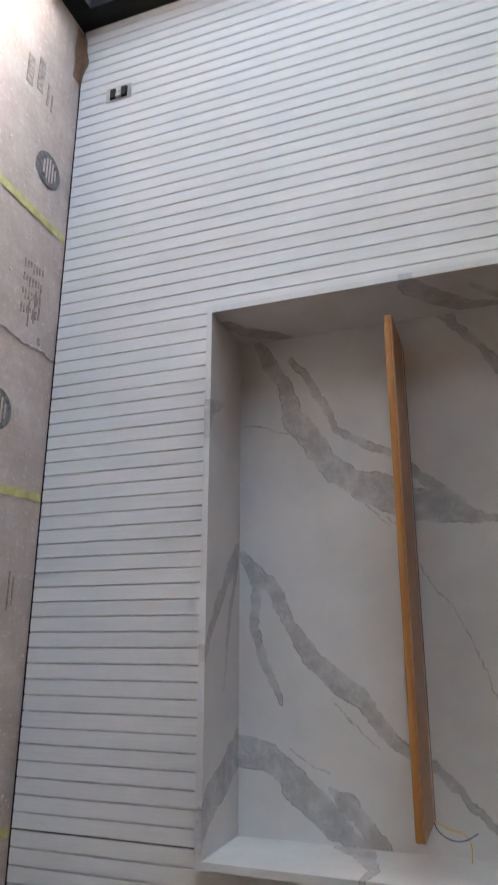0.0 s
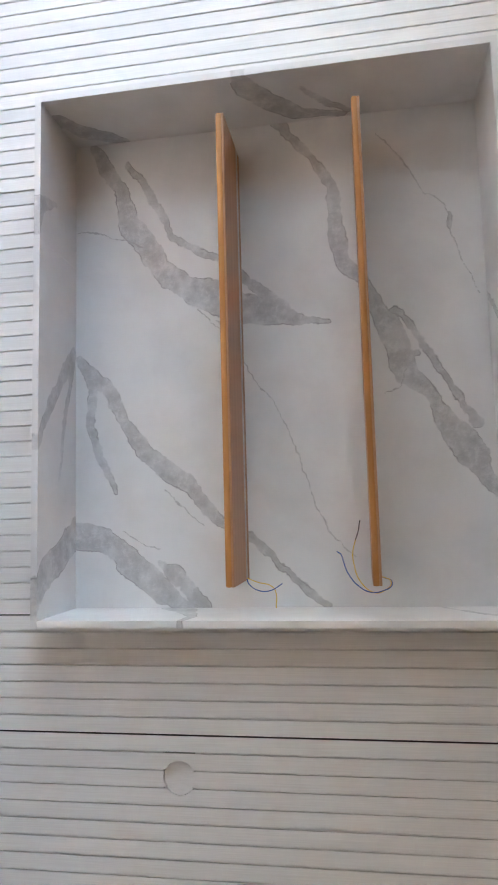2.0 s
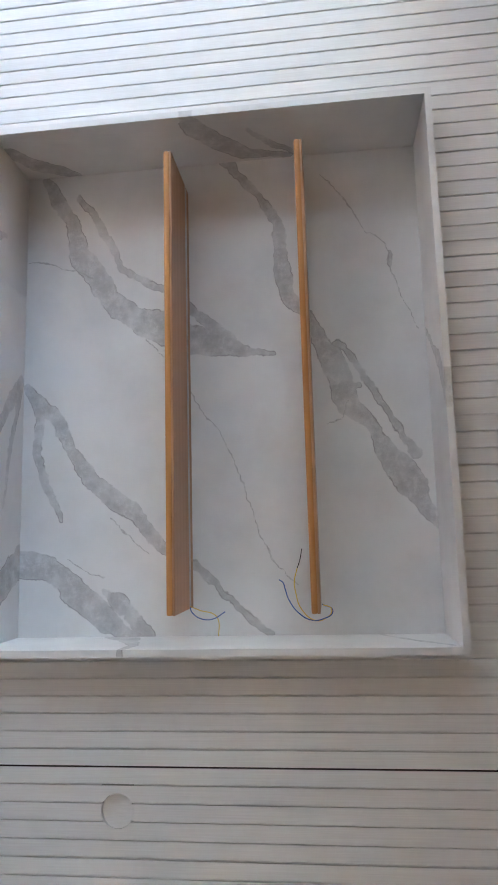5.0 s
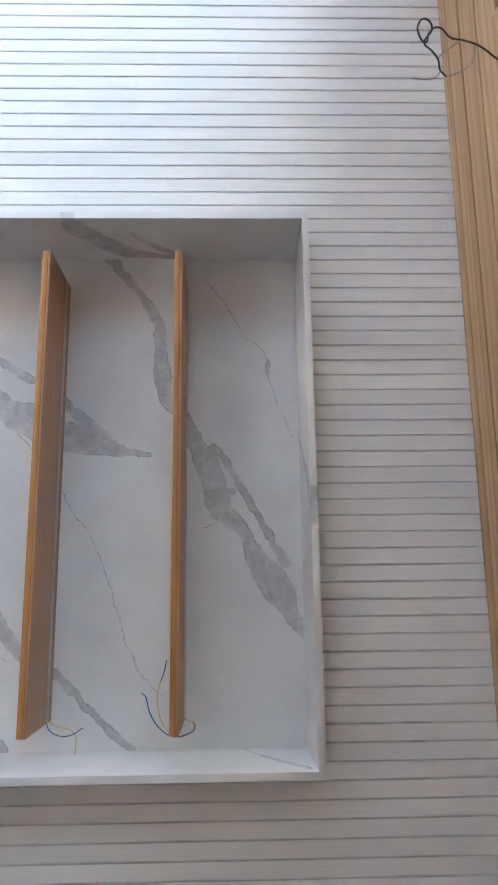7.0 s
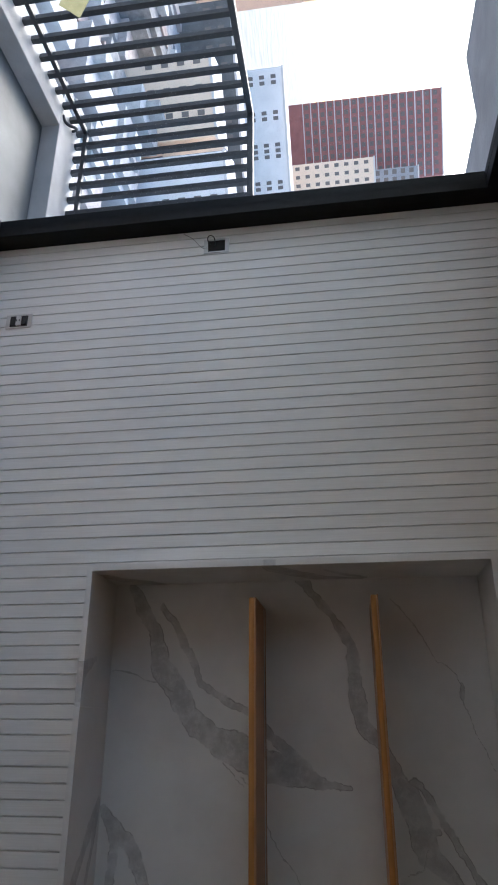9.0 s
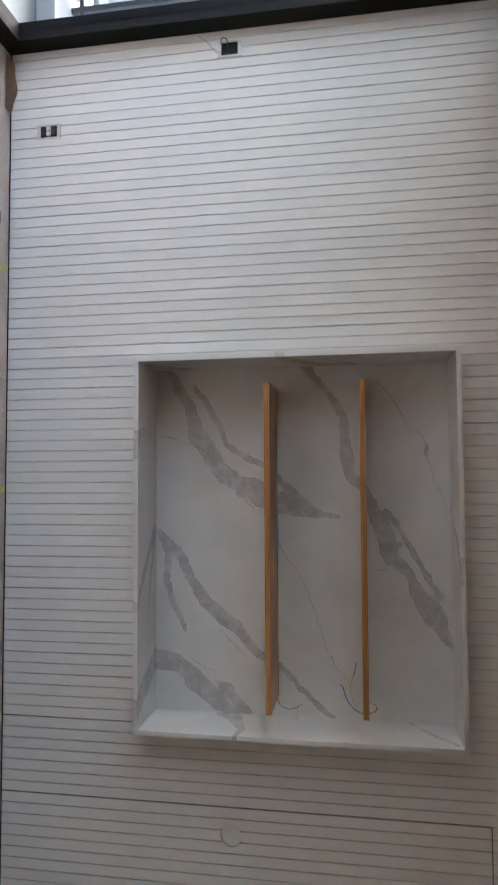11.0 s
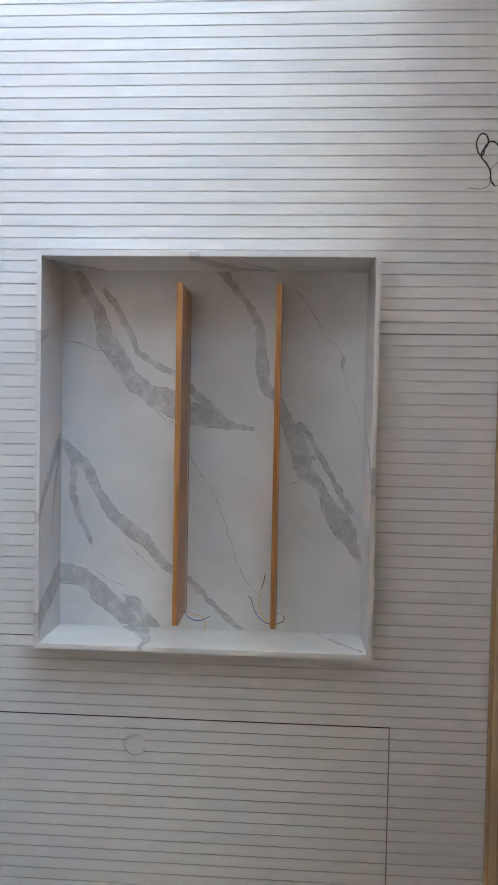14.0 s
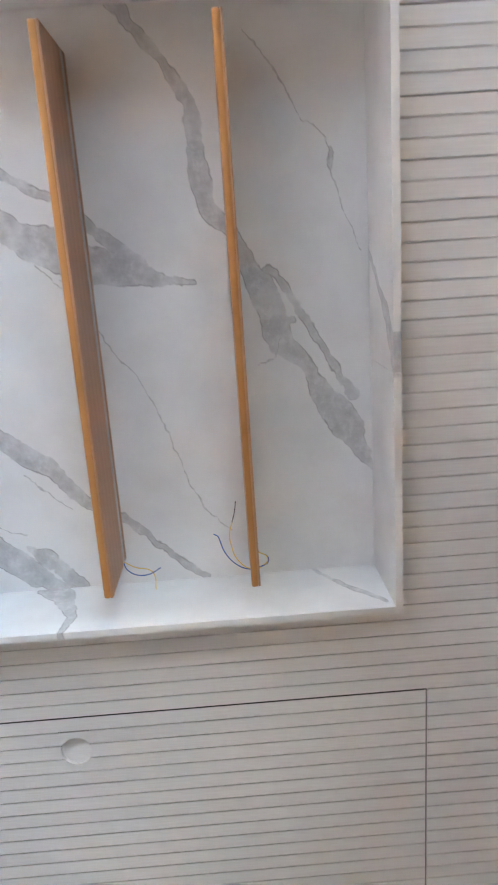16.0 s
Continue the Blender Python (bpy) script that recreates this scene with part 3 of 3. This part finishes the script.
tube("lead", GREYCABLE, lamp_cable, [(-0.211, -0.460, 2.390), (-0.189, -0.460, 2.362), (-0.157, -0.460, 2.329), (-0.119, -0.460, 2.329), (-0.100, -0.460, 2.314), (-0.098, -0.460, 2.256)], 0.0014, "thin grey lead")
strap = thing("hanging_strap", "cream strap hung along the head of the balcony door", "strap")
tube("strap", STRAP, strap, [(-1.50, -0.9, 2.30), (-1.497, -0.6, 2.275), (-1.495, -0.35, 2.285), (-1.495, -0.2, 2.27), (-1.498, -0.08, 2.30)], 0.011)

# ---- things on the floor board ----
tape_group = "yellow tape strips on the floor board"
for x, skew, w in ((-0.455, -0.02, 0.033), (0.578, 0.012, 0.03), (1.606, 0.0, 0.03), (2.66, 0.01, 0.03)):
    bm = bmesh.new()
    n = 60
    rows = []
    for k in range(n + 1):
        y = 0.074 - k * 0.05
        wob = 0.004 * noise.noise((x * 7, y * 6, 0)) + skew * k * 0.1
        rows.append([bm.verts.new((x + wob + s * w / 2 * (1 + 0.12 * noise.noise((x, y * 20, s))), y, 0.004 + 0.002 * noise.noise((x * 9, y * 14, 5)))) for s in (-1, 1)])
    for a, c in zip(rows, rows[1:]):
        bm.faces.new((a[0], a[1], c[1], c[0]))
    ob = tagged(finish("floor_tape", bm, TAPE), "crumpled yellow tape over a joint of the floor board", "tape", tape_group)


def print_mark(name, x, y, rx, ry, label, mat):
    bm = bmesh.new()
    bmesh.ops.create_circle(bm, cap_ends=True, segments=40, radius=1.0)
    for v in bm.verts:
        v.co = Vector((x + v.co.x * rx, y + v.co.y * ry, 0.0035))
    return part(name, bm, mat, floor, label)


for x, y in ((-0.683, -0.06), (0.33, -0.19), (1.37, -0.10), (-0.70, -0.75), (0.30, -0.85)):
    print_mark("printed_disc", x, y, 0.072, 0.072, "worn dark printed disc", INK)
    for k, w in enumerate((0.026, 0.044, 0.052, 0.046, 0.03)):
        block("printed_bar", KRAFT, floor, x - w, x + w, y + 0.036 - k * 0.017, y + 0.045 - k * 0.017, 0.0038, 0.0044, 0)
for col in range(4):
    for row in range(7):
        bx, by, bw = -0.26 + col * 0.058, -0.03 - row * 0.016, 0.022 + 0.018 * ((col * 3 + row * 5) % 4) / 3
        block("printed_bar", GREYINK, floor, bx, bx + bw, by - 0.0035, by + 0.0035, 0.0015, 0.0032, 0)
for x, y, w, h in ((-1.05, -0.155, 0.15, 0.035), (-1.02, -0.215, 0.13, 0.035), (-1.0, -0.105, 0.10, 0.012), (-0.98, -0.08, 0.08, 0.008), (-0.12, -0.03, 0.10, 0.008), (-0.10, -0.055, 0.13, 0.006), (-0.06, -0.085, 0.10, 0.006), (0.02, -0.015, 0.03, 0.014), (0.9, -0.02, 0.09, 0.006), (0.9, -0.04, 0.12, 0.006), (1.1, -0.06, 0.07, 0.008)):
    block("printed_bar", GREYINK, floor, x - w / 2, x + w / 2, y - h / 2, y + h / 2, 0.0015, 0.0035, 0)
bm = bmesh.new()
grid = []
for k in range(21):
    u = k / 20
    rise = 0.004 + 0.030 * math.sin(math.pi * u) ** 0.7 + 0.004 * math.sin(13 * u)
    grid.append([bm.verts.new((-1.49 + 0.27 * u + 0.008 * v, WALL - 0.003 - 0.045 * (1 - v) ** 2 + 0.003 * math.sin(11 * u + 2 * v), 0.002 + rise * v)) for v in (0, 0.2, 0.4, 0.6, 0.8, 1.0)])
for a, c in zip(grid, grid[1:]):
    for i in range(5):
        bm.faces.new((a[i], a[i + 1], c[i + 1], c[i]))
bmesh.ops.solidify(bm, geom=bm.faces[:], thickness=0.0012)
tagged(finish("torn_board_flap", bm, BROWN, None, "", True), "torn brown kraft flap curling up against the wall", "cardboard")


def torn_edge(x, seed):
    """A ragged pale tear across the floor board."""
    bm = bmesh.new()
    rows = []
    for k in range(61):
        y = 0.07 - k * 0.012
        mid = x + 0.014 * noise.noise((y * 14, seed, 0.5)) + 0.006 * noise.noise((y * 60, seed, 2))
        wide = 0.004 + 0.006 * abs(noise.noise((y * 35, seed, 7)))
        lift = 0.004 + 0.006 * abs(noise.noise((y * 25, seed, 4)))
        rows.append([bm.verts.new((mid + u * wide, y, 0.001 + lift * q)) for u, q in ((-1, 0), (-0.3, 1), (0.4, 0.8), (1, 0))])
    for a, c in zip(rows, rows[1:]):
        for i in range(3):
            bm.faces.new((a[i], a[i + 1], c[i + 1], c[i]))
    part("torn_edge", bm, TORN, floor, "ragged pale tear in the board")


torn_edge(0.05, 3.3)
torn_edge(1.83, 9.1)
rng = random.Random(12)
bm = bmesh.new()
for k in range(170):
    near = rng.random() ** 2.2
    c = Vector((rng.uniform(-1.4, 2.5), 0.072 - near * 0.9, 0))
    size = rng.uniform(0.0015, 0.006)
    made = bmesh.ops.create_icosphere(bm, subdivisions=1, radius=size)["verts"]
    sx, sy = rng.uniform(0.7, 1.8), rng.uniform(0.7, 1.8)
    for v in made:
        v.co = Vector((v.co.x * sx * rng.uniform(0.7, 1.2), v.co.y * sy * rng.uniform(0.7, 1.2), v.co.z * 0.6 + size * 0.5)) + c
tagged(finish("plaster_crumbs", bm, TORN), "white plaster crumbs scattered on the floor board", "debris", kind="stuff")

# ---- balcony ----
balcony = tagged(block("balcony_floor", SCREED, None, -2.92, LEFT - 0.09, -3.6, 0.71, -0.25, -0.06, 0), "pale grey balcony floor, damp and worn", "balcony", kind="structure")
# Flat disc; near-black colour paints the shade inside the drain hole.
bm = bmesh.new()
bmesh.ops.create_circle(bm, cap_ends=True, segments=24, radius=0.035, matrix=Matrix.Translation((-2.27, -0.02, -0.056)))
part("drain", bm, HOLLOW_SHADE, balcony, "floor drain, its dark hole painted as a flat disc")
bm = bmesh.new()
box(bm, -2.92, -2.70, -3.6, 0.44, -0.06, 0.05, 0.006)
box(bm, -2.92, LEFT - 0.09, 0.44, 0.71, -0.06, 0.05, 0.006)
tagged(finish("balcony_kerb", bm, KERB), "grey painted kerb round the balcony", "kerb", kind="structure")
SOFFIT = plain("grey_concrete", (0.36, 0.36, 0.37), 0.85, grain=0.15, scale=4)
bm = bmesh.new()
box(bm, -3.3, LEFT - 0.2, -3.6, 0.82, 2.46, 2.64)
box(bm, -2.8, LEFT - 0.2, 0.82, 2.3, 2.46, 2.64)
tagged(finish("balcony_soffit", bm, SOFFIT), "grey concrete balcony slab overhead", "balcony slab", kind="structure")
tagged(block("outer_wall", PLASTER, None, LEFT - 0.24, LEFT - 0.2, 0.36, 0.71, -0.25, 2.62, 0), "plaster outer wall beside the balcony", "wall", kind="structure")
railing = thing("balcony_railing", "dark iron balcony railing with upright bars", "railing")
bars = [(-2.86, 0.66 - 0.105 * k) for k in range(39)] + [(-2.86 + 0.105 * k, 0.66) for k in range(1, 11)]
bm = bmesh.new()
box(bm, -0.015, 0.015, -0.015, 0.015, 0.05, 1.12)
first = part("bar", bm, IRON, railing)
first.location = (*bars[0], 0)
for x, y in bars[1:]:
    b = first.copy()
    scene.collection.objects.link(b)
    b.location = (x, y, 0)
block("top_rail", IRON, railing, -2.885, -2.835, -3.45, 0.685, 1.12, 1.155, 0.004)
block("top_rail", IRON, railing, -2.835, -1.76, 0.635, 0.685, 1.12, 1.155, 0.004)
block("bottom_rail", IRON, railing, -2.875, -2.845, -3.45, 0.675, 0.10, 0.125, 0.003)
block("bottom_rail", IRON, railing, -2.845, -1.76, 0.645, 0.675, 0.10, 0.125, 0.003)
tube("fixing_loop", IRON, railing, [(-2.82, 0.60, 0.05), (-2.78, 0.55, 0.10), (-2.77, 0.49, 0.06), (-2.80, 0.46, 0.05)], 0.009)
bm = bmesh.new()
for u, v in ((0.05, 0), (0, 0.05), (-0.05, 0), (0, -0.05)):
    bm.verts.new((FX0 + 0.036, -0.946 + u, 0.815 + v))
bm.faces.new(bm.verts[:])
tagged(finish("sticker", bm, LEAFY), "yellow diamond paper sticker on the glass", "sticker")

# ---- city beyond ----
tagged(block("ground", ASPHALT, None, -2500, 2500, -2500, 2500, -42.2, -42, 0), "city ground far below", "ground", kind="structure")
AHEAD = Vector((-0.5708, 0.8211, 0))
ASIDE = Vector((0.8211, 0.5708, 0))
EYE = Vector((0.215, -2.68, 1.5))


def tower(name, label, far, a0, a1, top, deep, wall_mat, rows, cols, win, band=None):
    """A far building: its front spans the bearings a0 to a1 (tangents) at that distance, up to the height tangent."""
    t = thing(name, label, "building", "far city buildings")
    spin = Matrix((( *ASIDE, ), ( *AHEAD, ), (0, 0, 1))).transposed().to_4x4()
    t.matrix_world = Matrix.Translation((EYE + AHEAD * far).to_tuple()[:2] + (0,)) @ spin
    x0, x1, z1 = a0 * far, a1 * far, 1.5 + top * far
    block("body", wall_mat, t, x0, x1, 0, deep, -42, z1, 0)
    block("roof_edge", BAND, t, x0 - 0.2, x1 + 0.2, -0.2, deep + 0.2, z1, z1 + 0.5, 0)
    w, h, below = win
    bm = bmesh.new()
    box(bm, -w / 2, w / 2, -0.15, 0.3, -h / 2, h / 2)
    me = None
    for r in range(rows):
        z = z1 - 2.2 - r * 3.0
        if band:
            block("floor_band", band, t, x0, x1, -0.3, 0.0, z - 1.6, z - 1.2, 0)
        for c in (range(cols) if isinstance(cols, int) else cols):
            x = x0 + (c + 0.5) * (x1 - x0) / cols if isinstance(cols, int) else x0 + c * (x1 - x0)
            if me is None:
                o = part("window", bm, PANE, t)
                me = o.data
            else:
                o = new("window", me)
                o.parent = t
            o.location = (x, 0, z)
    return t


tower("apartment_tower", "cream apartment tower with rows of small windows", 230, -0.145, -0.030, 0.072, 24, CREAM, 9, (0.05, 0.19, 0.43, 0.48, 0.66, 0.71, 0.9), (0.65, 1.3, 0))
tower("apartment_tower", "cream stepped tower top", 236, -0.105, -0.050, 0.098, 16, CREAM, 2, 4, (1.0, 1.3, 0))
tower("apartment_tower", "cream apartment block with small windows", 222, -0.182, -0.148, 0.066, 20, CREAM, 9, 3, (1.0, 1.3, 0))
tower("brick_tower", "red brick tower with pale floor bands", 280, -0.260, -0.150, 0.158, 30, REDBRICK, 17, 10, (1.6, 1.5, 0), BAND)
tower("brick_tower", "grey lower part of a brick tower", 262, -0.165, -0.135, 0.125, 20, DULL, 10, 3, (1.6, 1.5, 0))
tower("white_building", "white low building with rows of windows", 190, -0.310, -0.120, -0.052, 16, PALE, 7, (0.06, 0.1, 0.3, 0.34, 0.52, 0.56, 0.6, 0.78, 0.82, 0.95), (0.9, 1.3, 0))
tower("white_building", "white stepped building with rows of windows", 184, -0.116, -0.044, -0.040, 16, PALE, 7, (0.12, 0.62, 0.74, 0.9), (0.9, 1.4, 0))
tower("white_building", "white block beside the cream tower", 205, -0.100, -0.064, -0.004, 14, PALE, 4, 2, (1.4, 1.4, 0))
tower("hazy_block", "distant hazy pale grey block", 420, -0.040, -0.008, 0.022, 30, PALE, 8, 6, (2.0, 1.6, 0))
tower("hazy_block", "distant low cream block", 340, -0.02, 0.06, -0.012, 30, CREAM, 8, 9, (1.8, 1.6, 0))
tower("office_block", "pale office block with window rows", 300, 0.04, 0.16, 0.05, 30, PALE, 14, 12, (1.8, 1.6, 0))
tower("office_block", "grey office block with window rows", 330, 0.2, 0.34, 0.08, 30, DULL, 14, 12, (1.8, 1.6, 0))
tower("apartment_tower", "cream slab block with window rows", 260, -0.62, -0.42, 0.06, 24, CREAM, 12, 14, (1.6, 1.5, 0))
tower("office_block", "pale slab block with window rows", 300, -0.95, -0.72, 0.10, 28, PALE, 14, 14, (1.8, 1.6, 0))
# Added block; its dark colour stands for the street's shadow strip.
tower("street_shade_block", "added dark block painting the shadowed street strip before white buildings", 165, -0.40, -0.03, -0.116, 10, STREET_SHADE, 2, 16, (1.4, 1.4, 0))
tower("pale_terrace", "pale stucco terrace with few windows", 128, -0.21, -0.09, -0.142, 12, PALE, 4, (0.2, 0.5, 0.55, 0.85), (0.9, 1.3, 0))
tower("pale_terrace", "cream stucco terrace with few windows", 132, -0.34, -0.23, -0.150, 12, CREAM, 4, (0.1, 0.4, 0.7), (0.9, 1.3, 0))
tower("pale_terrace", "low cream terrace beside the street", 122, -0.08, -0.02, -0.152, 12, CREAM, 4, (0.3, 0.7), (0.9, 1.3, 0))
rng = random.Random(4)
bm = bmesh.new()
for k in range(420):
    far, aside = rng.uniform(45, 182), rng.uniform(-0.8, 0.5)
    c = EYE + AHEAD * far + ASIDE * aside * far
    w, d, h = rng.uniform(6, 14), rng.uniform(7, 16), rng.uniform(4, 13)
    box(bm, c.x - w / 2, c.x + w / 2, c.y - d / 2, c.y + d / 2, -42, -42 + h)
    if rng.random() < 0.6:
        box(bm, c.x - w / 4, c.x, c.y - d / 4, c.y + d / 6, -42 + h, -42 + h + rng.uniform(0.8, 2.5))
tagged(finish("low_rooftops", bm, ROOFTOPS), "low roofs of the city below", "rooftops", kind="stuff")

# ---- hidden door in the slatted wall ----
def slat_mesh(length):
    """A slat standing on z = 0, its face towards -y at the origin, with half a shallow groove along each side."""
    h, d, e = PITCH / 2 - 0.0003, 0.018, 0.0007
    f = h - GROOVE / 2
    prof = [(-h, d), (-h, SINK), (-f - 0.0003, SINK), (-f, e), (-f + e, 0), (f - e, 0), (f, e), (f + 0.0003, SINK), (h, SINK), (h, d)]
    bm = bmesh.new()
    lo = [bm.verts.new((x, y, 0)) for x, y in prof]
    up = [bm.verts.new((x, y, length)) for x, y in prof]
    for i in range(len(prof)):
        j = (i + 1) % len(prof)
        bm.faces.new((lo[i], lo[j], up[j], up[i]))
    bm.faces.new(lo)
    bm.faces.new(up[::-1])
    bmesh.ops.recalc_face_normals(bm, faces=bm.faces)
    me = bpy.data.meshes.new("slat")
    bm.to_mesh(me)
    bm.free()
    me.materials.append(SLAT)
    return me


MESHES = {}


def trimmed_slat(x0, x1, z0, z1, parent):
    return block("slat", SLAT, parent, x0, x1, WALL, WALL + 0.018, z0, z1, 0.0012)


def slat(x, z0, z1, parent, y=WALL):
    key = round(z1 - z0, 3)
    if key not in MESHES:
        MESHES[key] = slat_mesh(key)
    o = new("slat", MESHES[key])
    o.parent = parent
    o.location = (x, y, z0)
    return o


def slat_round_pull(x, z0, z1, cx, cz, r, parent):
    """A slat cut out along the circle of the finger pull."""
    w = PITCH - GROOVE
    xa, xb = x - w / 2, x + w / 2
    bm = bmesh.new()
    for n in range(-12, 12):
        za, zb = cz + r * math.sin(math.pi * n / 24), cz + r * math.sin(math.pi * (n + 1) / 24)
        ha, hb = (math.sqrt(max(0, r * r - (z - cz) ** 2)) for z in (za, zb))
        for s in (-1, 1):
            edge_a = min(max(cx + s * ha, xa), xb)
            edge_b = min(max(cx + s * hb, xa), xb)
            outer = xa if s < 0 else xb
            if abs(edge_a - outer) + abs(edge_b - outer) > 1e-5:
                vs = [bm.verts.new((px, WALL, pz)) for px, pz in ((outer, za), (edge_a, za), (edge_b, zb), (outer, zb))]
                bm.faces.new(vs)
                us = [bm.verts.new((px, WALL + 0.0172, pz)) for px, pz in ((edge_a, za), (edge_b, zb))]
                bm.faces.new((vs[1], vs[2], us[1], us[0]))
    for za, zb in ((z0, cz - r), (cz + r, z1)):
        box(bm, xa, xb, WALL, WALL + 0.018, za, zb)
        box(bm, x - PITCH / 2 + 0.0003, x + PITCH / 2 - 0.0003, WALL + SINK, WALL + 0.0176, za, zb)
    return part("slat", bm, SLAT, parent)


door_2 = thing("door_2", "closed flush door hidden in the white slats with a round finger pull", "door", kind="structure")
PX, PZ, PR = 2.055, 1.069, 0.047
bm = bmesh.new()
bmesh.ops.create_circle(bm, cap_ends=True, segments=40, radius=PR + 0.001, matrix=Matrix.Translation((PX, WALL + 0.0115, PZ)) @ Matrix.Rotation(radians(90), 4, "X"))
for v in bm.verts:
    v.co.y -= 0.0065 * ((v.co.x - PX) * 0.75 + (v.co.z - PZ) * 0.65) / PR
part("finger_pull", bm, SLAT, door_2, "shallow round recess")
block("door_leaf", BACKING, door_2, DX0 + 0.002, DX1 - 0.002, WALL + 0.0176, BACK - 0.0002, 0.006, DZ - 0.003, 0)
for k in range(40, 56):
    x = PHASE + (k + 0.5) * PITCH
    if abs(x - PX) < PR + PITCH / 2:
        slat_round_pull(x, FOOT, DZ - 0.003, PX, PZ, PR, door_2)
    else:
        slat(x, FOOT, DZ - 0.003, door_2)
# Solid strips round the leaf; their dark colour paints the shade of the gaps.
block("door_gap", HOLLOW_SHADE, door_2, DX0 - 0.0026, DX0 + 0.0026, WALL + 0.0007, WALL + 0.017, 0.006, DZ, 0)
block("door_gap", HOLLOW_SHADE, door_2, DX1 - 0.0020, DX1 + 0.0020, WALL + 0.0015, WALL + 0.017, 0.006, DZ, 0)
block("door_gap", SEAM, door_2, DX0, DX1, WALL + 0.004, WALL + 0.0175, DZ - 0.003, DZ + 0.003, 0)
for k, z0, z1, mat, sunk in ((33, 0.006, NZ0, HOLLOW_SHADE, 0.003), (6, NZ1, CEIL, SEAM, 0.0052)):
    x = PHASE + k * PITCH
    block("panel_joint", mat, wall_north, x - 0.0015, x + 0.0015, WALL + sunk, WALL + 0.018, z0, z1, 0, "darker joint between slat panels")
loop_thing = thing("cable_loop", "small dark cable loop beside the hidden door", "cable")
tube("cable", CABLE, loop_thing, [(2.86, 0.085, 2.13), (2.81, 0.07, 2.135), (2.795, 0.06, 2.15), (2.81, 0.07, 2.165), (2.86, 0.085, 2.17)], 0.003)

# ---- slats of the wall ----
# Black strip closes the gap under the slats and paints its shade.
block("floor_gap", HOLLOW_SHADE, wall_north, LEFT, RIGHT, WALL + 0.004, WALL + 0.017, 0.0, FOOT, 0, "black strip painting the shade under the slats")
for k in range(-32, 89):
    x = PHASE + (k + 0.5) * PITCH
    if x + PITCH / 2 > RIGHT:
        continue
    if x - PITCH / 2 < LEFT:
        if x + PITCH / 2 > LEFT + 0.004:
            trimmed_slat(LEFT, x + PITCH / 2 - 0.0011, FOOT, CEIL, wall_north)
        continue
    if NX0 - PITCH / 2 < x < NX1 + PITCH / 2:
        slat(x, FOOT, NZ0, wall_north)
        slat(x, NZ1, CEIL, wall_north)
        if x - PITCH / 2 < NX0 - 0.004:
            trimmed_slat(x - PITCH / 2 + 0.0011, NX0, NZ0, NZ1, wall_north)
        if x + PITCH / 2 > NX1 + 0.004:
            trimmed_slat(NX1, x + PITCH / 2 - 0.0011, NZ0, NZ1, wall_north)
    elif 40 <= k < 56:
        slat(x, DZ + 0.003, CEIL, wall_north)
    else:
        slat(x, FOOT, CEIL, wall_north)
